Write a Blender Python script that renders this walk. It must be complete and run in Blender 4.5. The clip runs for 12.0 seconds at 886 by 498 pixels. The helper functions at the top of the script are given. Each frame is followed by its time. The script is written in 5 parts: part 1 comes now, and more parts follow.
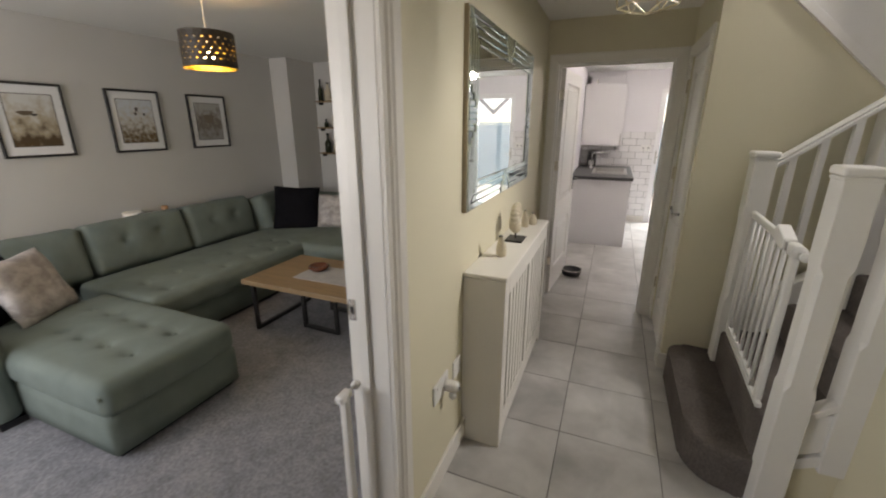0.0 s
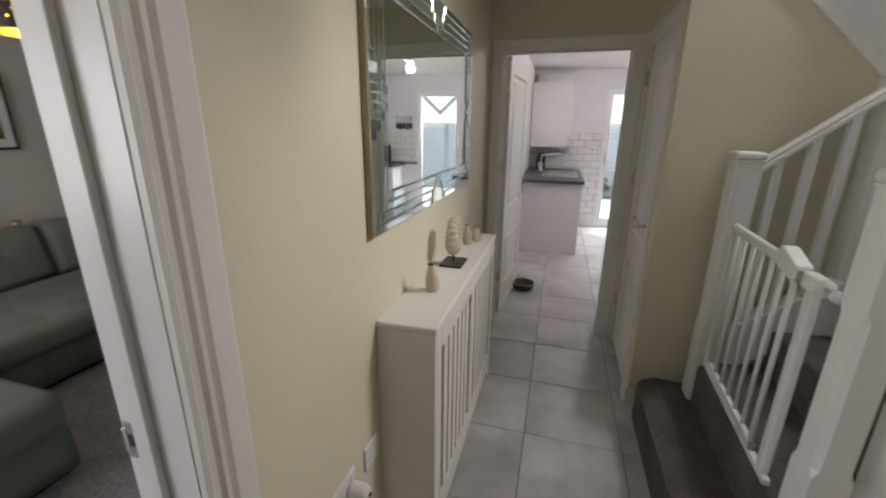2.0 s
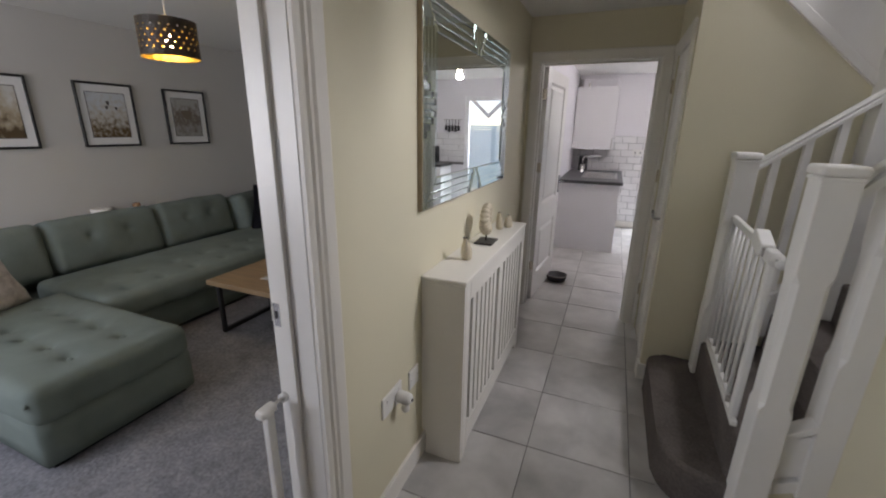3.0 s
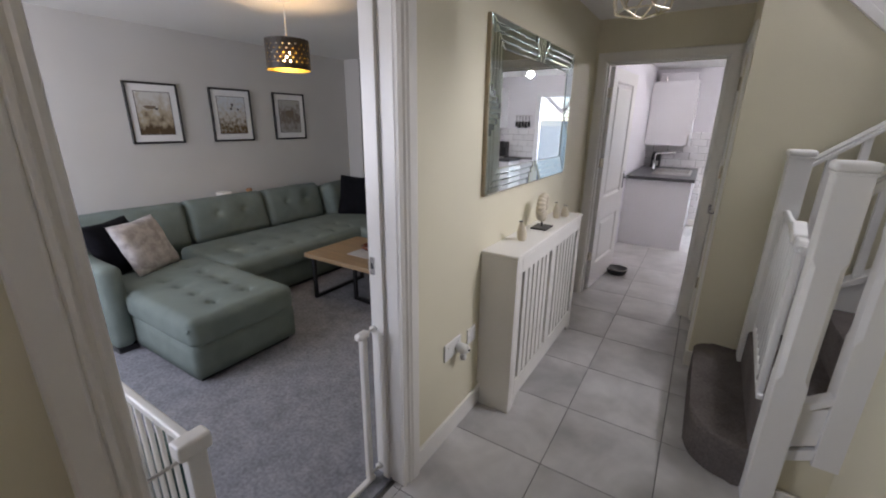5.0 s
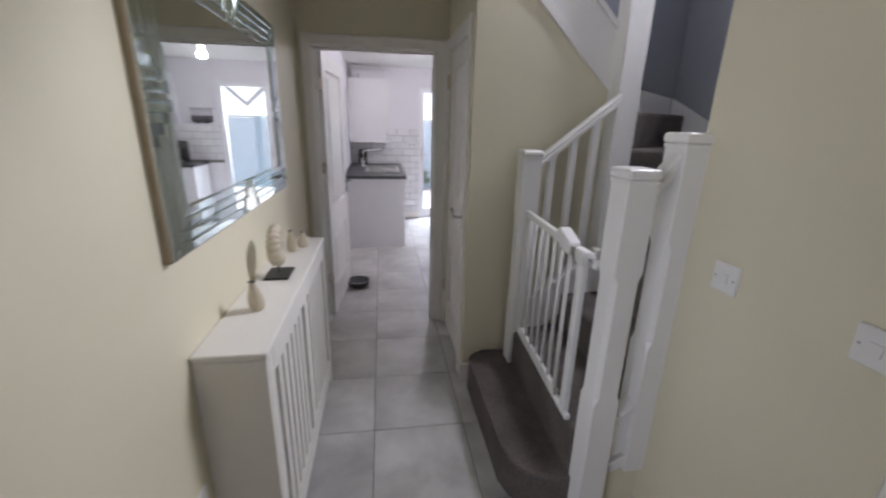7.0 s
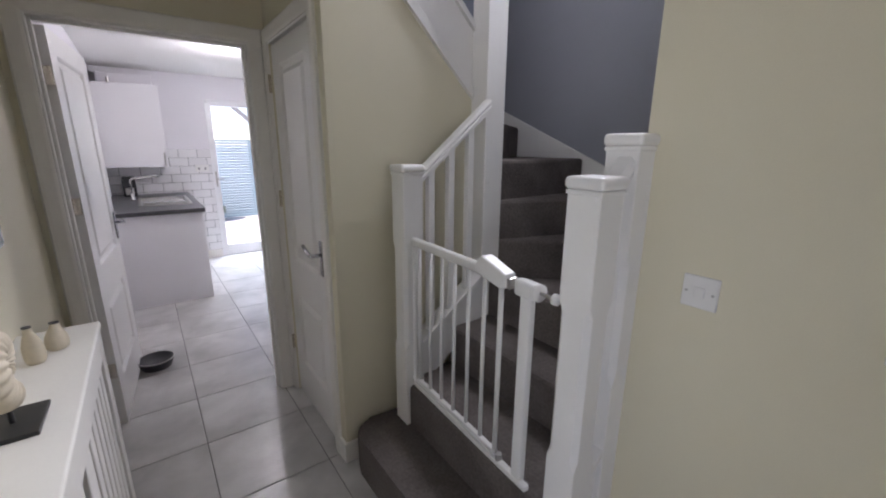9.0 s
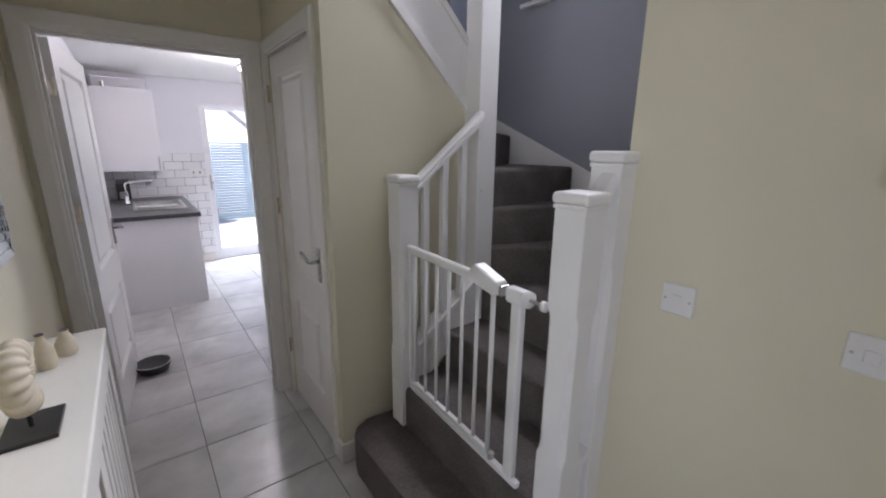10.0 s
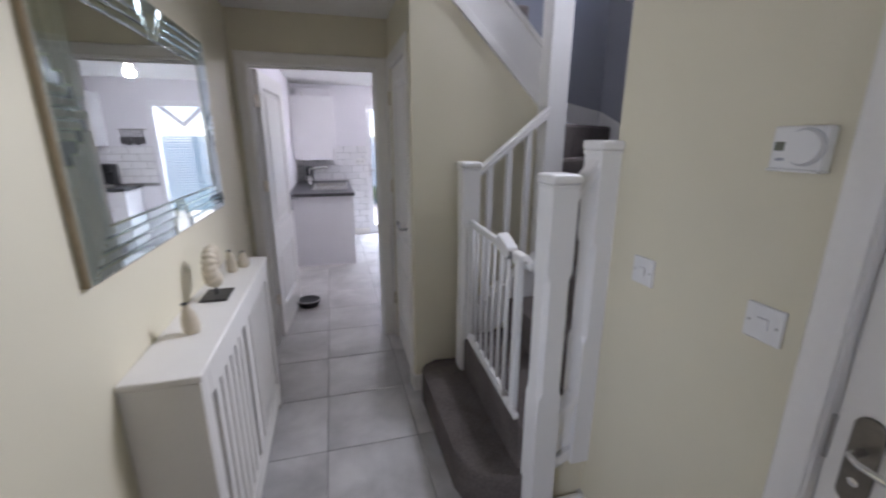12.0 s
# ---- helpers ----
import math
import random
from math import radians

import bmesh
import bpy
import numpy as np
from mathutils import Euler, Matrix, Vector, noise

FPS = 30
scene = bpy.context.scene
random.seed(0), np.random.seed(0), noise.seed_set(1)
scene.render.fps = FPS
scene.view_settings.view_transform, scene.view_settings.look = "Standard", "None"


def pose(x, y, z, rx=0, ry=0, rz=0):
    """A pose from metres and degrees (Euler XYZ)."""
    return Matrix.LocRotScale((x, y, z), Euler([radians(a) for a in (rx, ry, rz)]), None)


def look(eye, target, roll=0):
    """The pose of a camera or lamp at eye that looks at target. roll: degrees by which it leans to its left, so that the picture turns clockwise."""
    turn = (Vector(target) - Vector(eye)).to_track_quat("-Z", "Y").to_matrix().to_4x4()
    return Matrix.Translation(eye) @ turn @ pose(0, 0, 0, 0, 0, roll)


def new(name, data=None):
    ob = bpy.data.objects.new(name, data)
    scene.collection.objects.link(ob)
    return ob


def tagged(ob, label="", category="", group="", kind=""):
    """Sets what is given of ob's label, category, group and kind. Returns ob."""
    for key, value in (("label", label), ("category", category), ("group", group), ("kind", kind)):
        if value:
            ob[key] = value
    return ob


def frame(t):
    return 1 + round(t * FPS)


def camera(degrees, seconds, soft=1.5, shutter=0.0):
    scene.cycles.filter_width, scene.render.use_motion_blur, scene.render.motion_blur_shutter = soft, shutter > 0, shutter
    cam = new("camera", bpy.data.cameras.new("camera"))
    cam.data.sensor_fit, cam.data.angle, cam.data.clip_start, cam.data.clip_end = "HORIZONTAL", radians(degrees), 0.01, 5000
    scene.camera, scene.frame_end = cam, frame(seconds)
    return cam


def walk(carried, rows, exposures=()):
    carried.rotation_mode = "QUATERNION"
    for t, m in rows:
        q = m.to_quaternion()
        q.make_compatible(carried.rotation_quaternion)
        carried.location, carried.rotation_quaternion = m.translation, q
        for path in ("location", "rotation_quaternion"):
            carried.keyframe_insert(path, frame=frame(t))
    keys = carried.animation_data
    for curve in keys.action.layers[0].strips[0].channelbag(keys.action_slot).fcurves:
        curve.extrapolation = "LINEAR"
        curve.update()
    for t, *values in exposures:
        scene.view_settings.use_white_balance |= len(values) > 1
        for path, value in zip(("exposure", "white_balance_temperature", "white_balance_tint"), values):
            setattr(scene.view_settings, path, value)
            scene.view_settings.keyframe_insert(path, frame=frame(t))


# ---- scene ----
cam = camera(95.2, 12.0, soft=2.0, shutter=0.4)
PATH = [
    (0, (0.15, 0.123, 1.546), (-0.579, 1.89, 0.957), 0.0),
    (0.5, (0.11, 0.343, 1.542), (-0.471, 2.166, 0.96), 0.5),
    (1, (0.009, 0.514, 1.542), (-0.313, 2.401, 0.962), 0.7),
    (1.5, (0.025, 0.631, 1.529), (-0.292, 2.519, 0.95), 0.5),
    (2, (0.099, 0.675, 1.502), (-0.416, 2.519, 0.924), 0.6),
    (2.5, (0.179, 0.482, 1.509), (-0.556, 2.252, 0.938), 0.7),
    (2.7, (0.212, 0.399, 1.499), (-0.513, 2.174, 0.929), 0.9),
    (4.3, (0.483, -0.018, 1.537), (-0.39, 1.687, 0.959), 0.7),
    (4.5, (0.484, -0.037, 1.525), (-0.456, 1.629, 0.94), 0.6),
    (5, (0.456, -0.018, 1.523), (-0.559, 1.599, 0.927), 0.7),
    (5.5, (0.338, 0.077, 1.548), (-0.643, 1.712, 0.945), 0.9),
    (5.9, (0.215, 0.21, 1.538), (-0.407, 2.014, 0.939), 1.1),
    (6, (0.204, 0.236, 1.54), (-0.335, 2.066, 0.937), 1.1),
    (6.5, (0.137, 0.46, 1.517), (-0.011, 2.362, 0.917), 1.0),
    (7, (0.114, 0.689, 1.535), (0.404, 2.576, 0.941), 1.4),
    (7.5, (0.08, 0.885, 1.534), (0.866, 2.633, 0.961), 1.6),
    (7.7, (0.038, 0.972, 1.524), (0.993, 2.636, 0.96), 1.3),
    (9.3, (-0.056, 1.265, 1.488), (1.111, 2.816, 1.006), 0.6),
    (9.5, (-0.076, 1.276, 1.502), (1.106, 2.817, 1.024), 0.8),
    (10, (-0.068, 1.198, 1.528), (1.106, 2.743, 1.044), 0.6),
    (10.5, (0.019, 1.072, 1.525), (1.165, 2.638, 1.039), 0.3),
    (11, (0.125, 0.899, 1.522), (1.203, 2.511, 1.032), 0.2),
    (11.5, (0.216, 0.751, 1.522), (1.119, 2.46, 1.011), 0.2),
    (12, (0.162, 0.641, 1.524), (0.665, 2.506, 1.004), 0.1),
]
EXPOSURES = [(0.0, 1.02, 8300, 21), (1.5, 0.78, 7950, 22), (2.5, 0.74, 7500, 23), (5.0, 1.01, 7050, 26), (6.5, 1.00, 6850, 26), (9.5, 1.08, 6800, 26), (12.0, 1.10, 6500, 27)]
walk(cam, [(t, look(eye, target, roll)) for t, eye, target, roll in PATH], EXPOSURES)

# ---- world, sun, lights ----
world = bpy.data.worlds.new("sky")
scene.world = world
world.use_nodes = True
wn = world.node_tree.nodes
sky = wn.new("ShaderNodeTexSky")
sky.sky_type, sky.sun_disc = "NISHITA", False
sky.air_density, sky.dust_density = 0.7, 0.0
sky.sun_elevation, sky.sun_rotation = radians(42), radians(-102)
world.node_tree.links.new(sky.outputs[0], wn["Background"].inputs[0])
wn["Background"].inputs[1].default_value = 0.15


def lamp(name, kind, m, energy, color, **more):
    data = bpy.data.lights.new(name, kind)
    data.energy, data.color = energy, color
    for key, value in more.items():
        if key == "size": data.size = value
        if key == "size_y": data.shape, data.size_y = "RECTANGLE", value
        if key == "angle": data.angle = value
        if key == "spread": data.spread = value
        if key == "radius": data.shadow_soft_size = value
    ob = new(name, data)
    ob.matrix_world = m
    return ob


lamp("sun", "SUN", look((-14, -3, 13), (0, 0, 0)), 5.0, (1, 0.95, 0.88), angle=radians(2))
# daylight in the openings: the lounge window, the stair window
lamp("lounge_daylight", "AREA", look((-2.8, -0.98, 1.45), (-2.6, 3, 1.0)), 29, (0.74, 0.87, 1.0), size=1.8, size_y=1.2)
# unseen warm fill added in the front wall's opening, lifts upper walls and ceiling
lamp("entry_fill", "AREA", look((0.33, -1.08, 1.78), (0.33, 3, 1.5)), 0.40, (1.0, 0.87, 0.68), size=0.8, size_y=0.6)
lamp("stair_daylight", "AREA", look((2.30, 2.62, 2.92), (-0.42, 2.25, 1.45)), 16, (0.80, 0.91, 1.0), size=0.75, size_y=0.8, spread=radians(105))
lamp("lounge_bulb", "POINT", pose(-2.185, 2.07, 1.945), 6, (1.0, 0.78, 0.46), radius=0.045)
lamp("kitchen_bulb", "POINT", pose(0.852, 5.45, 2.140), 15, (0.86, 0.93, 1.0), radius=0.04)

# lamp added outside, out of view above the garden door, to brighten the kitchen
lamp("garden_door_fill", "AREA", look((1.13, 7.78, 2.45), (0.8, 5.6, 0.0)), 105, (0.70, 0.87, 1.0), size=0.7, size_y=0.45)

# ---- materials ----
def material(name, color, rough=0.6, metal=0.0, var=0.06, scale=6.0, bump=0.05, grain=120.0, rvar=0.1, color2=None, per_piece=0.0, spec=0.5, stretch=(1, 1, 1), mix=0.5, detail=5):
    """A surface with variation at two scales and a fine relief."""
    m = bpy.data.materials.new(name)
    m.use_nodes = True
    n, l = m.node_tree.nodes, m.node_tree.links
    b = n["Principled BSDF"]
    b.inputs["Metallic"].default_value = metal
    b.inputs["Specular IOR Level"].default_value = spec
    geo = n.new("ShaderNodeTexCoord")
    mp = n.new("ShaderNodeMapping")
    mp.inputs["Scale"].default_value = stretch
    l.new(geo.outputs["Object"], mp.inputs["Vector"])
    big, fine = n.new("ShaderNodeTexNoise"), n.new("ShaderNodeTexNoise")
    big.inputs["Scale"].default_value, big.inputs["Detail"].default_value = scale, detail
    fine.inputs["Scale"].default_value, fine.inputs["Detail"].default_value = grain, 3
    big.inputs["Distortion"].default_value = 0.4
    l.new(mp.outputs[0], big.inputs["Vector"]), l.new(mp.outputs[0], fine.inputs["Vector"])
    ramp = n.new("ShaderNodeValToRGB")
    c2 = color2 or tuple(max(0, c * (1 - 2.2 * var)) for c in color)
    ramp.color_ramp.elements[0].position, ramp.color_ramp.elements[1].position = 0.5 - mix / 2, 0.5 + mix / 2
    ramp.color_ramp.elements[0].color, ramp.color_ramp.elements[1].color = (*c2, 1), (*color, 1)
    l.new(big.outputs[0], ramp.inputs[0])
    shade = n.new("ShaderNodeHueSaturation")
    v = n.new("ShaderNodeMapRange")
    v.inputs["To Min"].default_value, v.inputs["To Max"].default_value = 1 - var, 1 + var
    l.new(fine.outputs[0], v.inputs[0])
    l.new(ramp.outputs[0], shade.inputs["Color"])
    if per_piece:
        info, r, times = n.new("ShaderNodeObjectInfo"), n.new("ShaderNodeMapRange"), n.new("ShaderNodeMath")
        r.inputs["To Min"].default_value, r.inputs["To Max"].default_value = 1 - per_piece, 1 + per_piece
        times.operation = "MULTIPLY"
        l.new(info.outputs["Random"], r.inputs[0])
        shift = n.new("ShaderNodeVectorMath")
        shift.operation = "SCALE"
        shift.inputs[0].default_value = (37.0, 23.0, 11.0)
        l.new(info.outputs["Random"], shift.inputs["Scale"]), l.new(shift.outputs[0], mp.inputs["Location"])
        l.new(r.outputs[0], times.inputs[0]), l.new(v.outputs[0], times.inputs[1])
        l.new(times.outputs[0], shade.inputs["Value"])
    else:
        l.new(v.outputs[0], shade.inputs["Value"])
    l.new(shade.outputs[0], b.inputs["Base Color"])
    rr = n.new("ShaderNodeMapRange")
    rr.inputs["To Min"].default_value, rr.inputs["To Max"].default_value = max(0.02, rough - rvar), min(1, rough + rvar)
    l.new(big.outputs[0], rr.inputs[0]), l.new(rr.outputs[0], b.inputs["Roughness"])
    if bump:
        bp = n.new("ShaderNodeBump")
        bp.inputs["Strength"].default_value, bp.inputs["Distance"].default_value = bump, 0.004
        l.new(fine.outputs[0], bp.inputs["Height"]), l.new(bp.outputs[0], b.inputs["Normal"])
    return m


def plain(name, color, rough=0.4, metal=0.0, glow=0.0, clear=0.0):
    m = bpy.data.materials.new(name)
    m.use_nodes = True
    b = m.node_tree.nodes["Principled BSDF"]
    b.inputs["Base Color"].default_value = (*color, 1)
    b.inputs["Roughness"].default_value, b.inputs["Metallic"].default_value = rough, metal
    if glow:
        b.inputs["Emission Color"].default_value, b.inputs["Emission Strength"].default_value = (*color, 1), glow
    b.inputs["Transmission Weight"].default_value = clear
    return m


CREAM = material("cream_wall_paint", (0.72, 0.670, 0.505), 0.62, var=0.03, scale=1.5, bump=0.12, grain=260)
LOUNGE = material("grey_beige_wall_paint", (0.60, 0.588, 0.565), 0.65, var=0.03, scale=1.5, bump=0.12, grain=260)
STAIRGREY = material("grey_wall_paint", (0.285, 0.295, 0.325), 0.65, var=0.03, scale=1.5, bump=0.12, grain=260)
KWHITE = material("white_wall_paint", (0.80, 0.78, 0.805), 0.6, var=0.02, scale=1.5, bump=0.1, grain=260)
CEIL = material("ceiling_paint", (0.80, 0.79, 0.76), 0.8, var=0.02, scale=1.2, bump=0.1, grain=200)
GLOSS = material("white_gloss_paint", (0.82, 0.805, 0.77), 0.30, var=0.015, scale=3, bump=0.0, grain=45, rvar=0.02)
SATIN = material("white_satin_paint", (0.80, 0.775, 0.72), 0.42, var=0.02, scale=4, bump=0.05, grain=80)
TILE = material("grey_porcelain_tile", (0.635, 0.62, 0.60), 0.29, var=0.07, scale=3.0, bump=0.0, grain=16, rvar=0.03, color2=(0.365, 0.357, 0.345), per_piece=0.05, mix=0.40, detail=7)
GROUT = material("dark_grout", (0.14, 0.135, 0.125), 0.9, var=0.1, scale=20)
CARPET = material("grey_carpet", (0.275, 0.28, 0.308), 0.95, var=0.5, scale=10, bump=1.0, grain=60, spec=0.1, color2=(0.185, 0.19, 0.212))
STAIRCARPET = material("brown_grey_stair_carpet", (0.168, 0.144, 0.132), 0.95, var=0.40, scale=5, bump=1.0, grain=90, spec=0.1, color2=(0.094, 0.081, 0.075))
SAGE = material("sage_green_fabric", (0.180, 0.220, 0.203), 0.85, var=0.12, scale=6, color2=(0.132, 0.166, 0.152), bump=0.35, grain=500, spec=0.2)
OAK = material("oak_board", (0.30, 0.205, 0.115), 0.45, var=0.14, scale=4, bump=0.1, grain=60, color2=(0.19, 0.122, 0.062), stretch=(1, 9, 9))
BLACKMETAL = material("black_metal", (0.02, 0.02, 0.022), 0.4, var=0.1, scale=20, bump=0.05)
CHROME = plain("chrome", (0.78, 0.77, 0.75), 0.2, 1.0)
HANDLE = plain("polished_handle_steel", (0.50, 0.51, 0.53), 0.18, 1.0)
NICKEL = material("worn_nickel", (0.27, 0.245, 0.215), 0.30, 1.0, var=0.1, scale=25, bump=0.03)
HINGE = plain("polished_hinge_steel", (0.70, 0.64, 0.54), 0.22, 1.0)
STEEL = material("brushed_steel", (0.52, 0.50, 0.47), 0.32, 1.0, var=0.05, scale=30, bump=0.05)
MIRROR = plain("mirror_glass", (0.86, 0.90, 0.88), 0.015, 1.0)
STRIP = plain("bevelled_mirror_glass", (0.82, 0.94, 0.92), 0.03, 1.0)
BED = plain("dark_silvering", (0.30, 0.36, 0.36), 0.18, 1.0)
FOIL = material("bronze_edge", (0.36, 0.29, 0.20), 0.45, 0.4, var=0.1, scale=30)
WORKTOP = material("dark_grey_worktop", (0.10, 0.10, 0.105), 0.4, var=0.25, scale=30, bump=0.05, grain=220)
CABWHITE = material("white_gloss_cabinet", (0.80, 0.79, 0.80), 0.27, var=0.01, scale=3, bump=0.0, rvar=0.01)
PLASTIC = material("white_plastic", (0.78, 0.77, 0.74), 0.35, var=0.02, scale=10, bump=0.02)
BLACK = material("black_fabric", (0.010, 0.010, 0.013), 0.9, spec=0.08, var=0.2, scale=20, bump=0.3, grain=400)
SILVERF = material("silver_velvet", (0.50, 0.47, 0.455), 0.5, var=0.12, scale=16, bump=0.3, grain=120, color2=(0.30, 0.275, 0.265), mix=0.25)
STONE = material("cream_ceramic", (0.66, 0.58, 0.44), 0.6, var=0.08, scale=25, bump=0.2, grain=90)
WINDOWPVC = material("white_pvc", (0.82, 0.82, 0.83), 0.3, var=0.01, scale=4, bump=0.0)


# ---- helpers for building ----
def part(name, bm, mat, parent=None, label="", smooth=False):
    """One mesh object from a bmesh, under a thing or a part."""
    me = bpy.data.meshes.new(name)
    bmesh.ops.recalc_face_normals(bm, faces=bm.faces[:])
    bm.to_mesh(me), bm.free()
    for mt in (mat if isinstance(mat, (list, tuple)) else [mat]):
        me.materials.append(mt)
    if smooth:
        for f in me.polygons:
            f.use_smooth = True
    ob = new(name, me)
    if parent is not None:
        ob.parent = parent
    return tagged(ob, label)


def add_box(bm, x0, x1, y0, y1, z0, z1, bev=0.0, seg=2, m=None):
    r = bmesh.ops.create_cube(bm, size=1.0)
    vs = r["verts"]
    for v in vs:
        v.co = Vector((x0 + (v.co.x + 0.5) * (x1 - x0), y0 + (v.co.y + 0.5) * (y1 - y0), z0 + (v.co.z + 0.5) * (z1 - z0)))
    if bev:
        es = list({e for v in vs for e in v.link_edges})
        bmesh.ops.bevel(bm, geom=es, offset=bev, segments=seg, profile=0.5, affect="EDGES")
    if m is not None:
        bmesh.ops.transform(bm, matrix=m, verts=vs if not bev else bm.verts[:])
    return bm


def box(x0, x1, y0, y1, z0, z1, bev=0.0, seg=2):
    return add_box(bmesh.new(), x0, x1, y0, y1, z0, z1, bev, seg)


def boxes(*rows, bev=0.0, seg=1):
    bm = bmesh.new()
    for r in rows:
        add_box(bm, *r, bev=bev, seg=seg)
    return bm


def cyl(p, q, r, seg=12, r2=None, cap=True, bm=None):
    p, q = Vector(p), Vector(q)
    bm = bm or bmesh.new()
    m = Matrix.Translation((p + q) / 2) @ (q - p).to_track_quat("Z", "Y").to_matrix().to_4x4()
    bmesh.ops.create_cone(bm, cap_ends=cap, segments=seg, radius1=r, radius2=r if r2 is None else r2, depth=(q - p).length, matrix=m)
    return bm


def lathe(profile, seg=24, center=(0, 0, 0), bm=None):
    """A turned shape from (radius, height) pairs."""
    bm = bm or bmesh.new()
    rings = []
    for r, z in profile:
        rings.append([bm.verts.new((center[0] + r * math.cos(2 * math.pi * i / seg), center[1] + r * math.sin(2 * math.pi * i / seg), center[2] + z)) for i in range(seg)])
    for a, b in zip(rings, rings[1:]):
        for i in range(seg):
            bm.faces.new((a[i], a[(i + 1) % seg], b[(i + 1) % seg], b[i]))
    bm.faces.new(rings[0][::-1]), bm.faces.new(rings[-1])
    return bm


def prism(poly, axis, lo, hi, bev=0.0, bm=None):
    """A flat outline drawn out along an axis: poly holds pairs in the other two axes, in order."""
    bm = bm or bmesh.new()
    def at(p, d):
        return {"x": (d, p[0], p[1]), "y": (p[0], d, p[1]), "z": (p[0], p[1], d)}[axis]
    a = [bm.verts.new(at(p, lo)) for p in poly]
    b = [bm.verts.new(at(p, hi)) for p in poly]
    n = len(poly)
    fs = [bm.faces.new(a), bm.faces.new(b[::-1])]
    for i in range(n):
        fs.append(bm.faces.new((a[i], b[i], b[(i + 1) % n], a[(i + 1) % n])))
    if bev:
        bmesh.ops.bevel(bm, geom=list({e for f in fs for e in f.edges}), offset=bev, segments=2, profile=0.5, affect="EDGES")
    return bm


def tube(points, r, seg=8, bm=None, closed=False):
    """A round bar along points."""
    bm = bm or bmesh.new()
    pts = [Vector(p) for p in points]
    rings = []
    n = len(pts)
    for i, p in enumerate(pts):
        a, b = pts[max(i - 1, 0)], pts[min(i + 1, n - 1)]
        q = (b - a).to_track_quat("Z", "Y")
        rings.append([bm.verts.new(p + q @ Vector((r * math.cos(2 * math.pi * k / seg), r * math.sin(2 * math.pi * k / seg), 0))) for k in range(seg)])
    for a, b in zip(rings, rings[1:]):
        for k in range(seg):
            bm.faces.new((a[k], a[(k + 1) % seg], b[(k + 1) % seg], b[k]))
    bm.faces.new(rings[0][::-1]), bm.faces.new(rings[-1])
    return bm


def thing(name, label, category, at=(0, 0, 0), group="", rz=0.0):
    """An Empty at the base of a thing, that holds its parts."""
    ob = new(name)
    ob.empty_display_size = 0.1
    ob.matrix_world = pose(*at, 0, 0, rz)
    return tagged(ob, label, category, group)


def setting(name, bm, mat, label, category):
    return tagged(part(name, bm, mat), label, category, kind="structure")

# ---- the large structure ----
CEILING, DOOR = 2.31, 1.99
HX0, HX1, KY, SY, SX = -0.42, 1.085, 3.67, 2.85, 2.22   # hall's walls, kitchen wall, spandrel wall, stairwell end
TOP = 4.75

# walls round the hall
setting("wall_west", boxes((-0.545, HX0, -1.0, 0.188, 0, CEILING), (-0.545, HX0, 1.097, 3.67, 0, CEILING), (-0.545, HX0, 0.188, 1.097, 2.02, CEILING)), CREAM, "cream painted wall between hall and lounge", "wall")
setting("wall_kitchen", boxes((-0.54, -0.353, KY, 3.79, 0, CEILING), (0.518, 2.34, KY, 3.79, 0, CEILING), (-0.353, 0.518, KY, 3.79, 2.02, CEILING)), CREAM, "cream painted wall with the kitchen doorway", "wall")
setting("wall_east", boxes((HX1, 1.2, -1.0, 0.255, 0, TOP), (HX1, 1.2, 1.142, 1.83, 0, TOP), (HX1, 1.2, 0.255, 1.142, 2.02, TOP)), CREAM, "cream painted hall wall beside the stairs", "wall")
setting("wall_front", boxes((-0.54, -0.1, -1.12, -1.0, 0, CEILING), (0.76, 1.2, -1.12, -1.0, 0, CEILING), (-0.1, 0.76, -1.12, -1.0, 2.12, CEILING), (-0.1, 0.76, -1.12, -1.0, 0, 1.45)), CREAM, "cream painted front wall of the hall", "wall")
setting("wall_cupboard", boxes((0.583, 0.70, SY, 2.95, 0, 2.02), (0.583, 0.70, 3.60, 3.67, 0, 2.02), (0.583, 0.70, SY, 3.67, 2.02, CEILING)), CREAM, "cream painted wall round the cupboard door", "wall")
# spandrel wall under the upper flight
LINE = lambda x: 1.70 + 0.955 * (1.33 - x)
setting("wall_spandrel", prism([(0.70, 0), (1.40, 0), (1.40, LINE(1.40) + 0.05), (0.70, LINE(0.70) + 0.05)], "y", SY, 2.93), CREAM, "cream painted spandrel wall under the stairs", "wall")
# stairwell
setting("wall_stair_south", box(1.2, 2.34, 1.71, 1.83, 0, TOP), STAIRGREY, "grey painted stairwell wall", "wall")
setting("wall_stair_end", boxes((SX, 2.34, 1.83, 3.67, 0, 2.47), (SX, 2.34, 1.83, 2.22, 2.47, 3.55), (SX, 2.34, 3.28, 3.67, 2.47, 3.55), (SX, 2.34, 1.83, 3.67, 3.55, TOP)), STAIRGREY, "grey painted stairwell wall", "wall")
setting("wall_stair_north", boxes((0.70, SX, 3.55, 3.67, 0, TOP), (-0.54, 0.70, 3.55, 3.67, CEILING + 0.2, TOP)), STAIRGREY, "grey painted stairwell wall", "wall")
setting("wall_landing", boxes((-0.54, HX1, 1.71, 1.83, CEILING + 0.2, TOP), (-0.66, -0.54, 1.71, 3.67, CEILING + 0.2, TOP)), STAIRGREY, "grey painted landing wall", "wall")
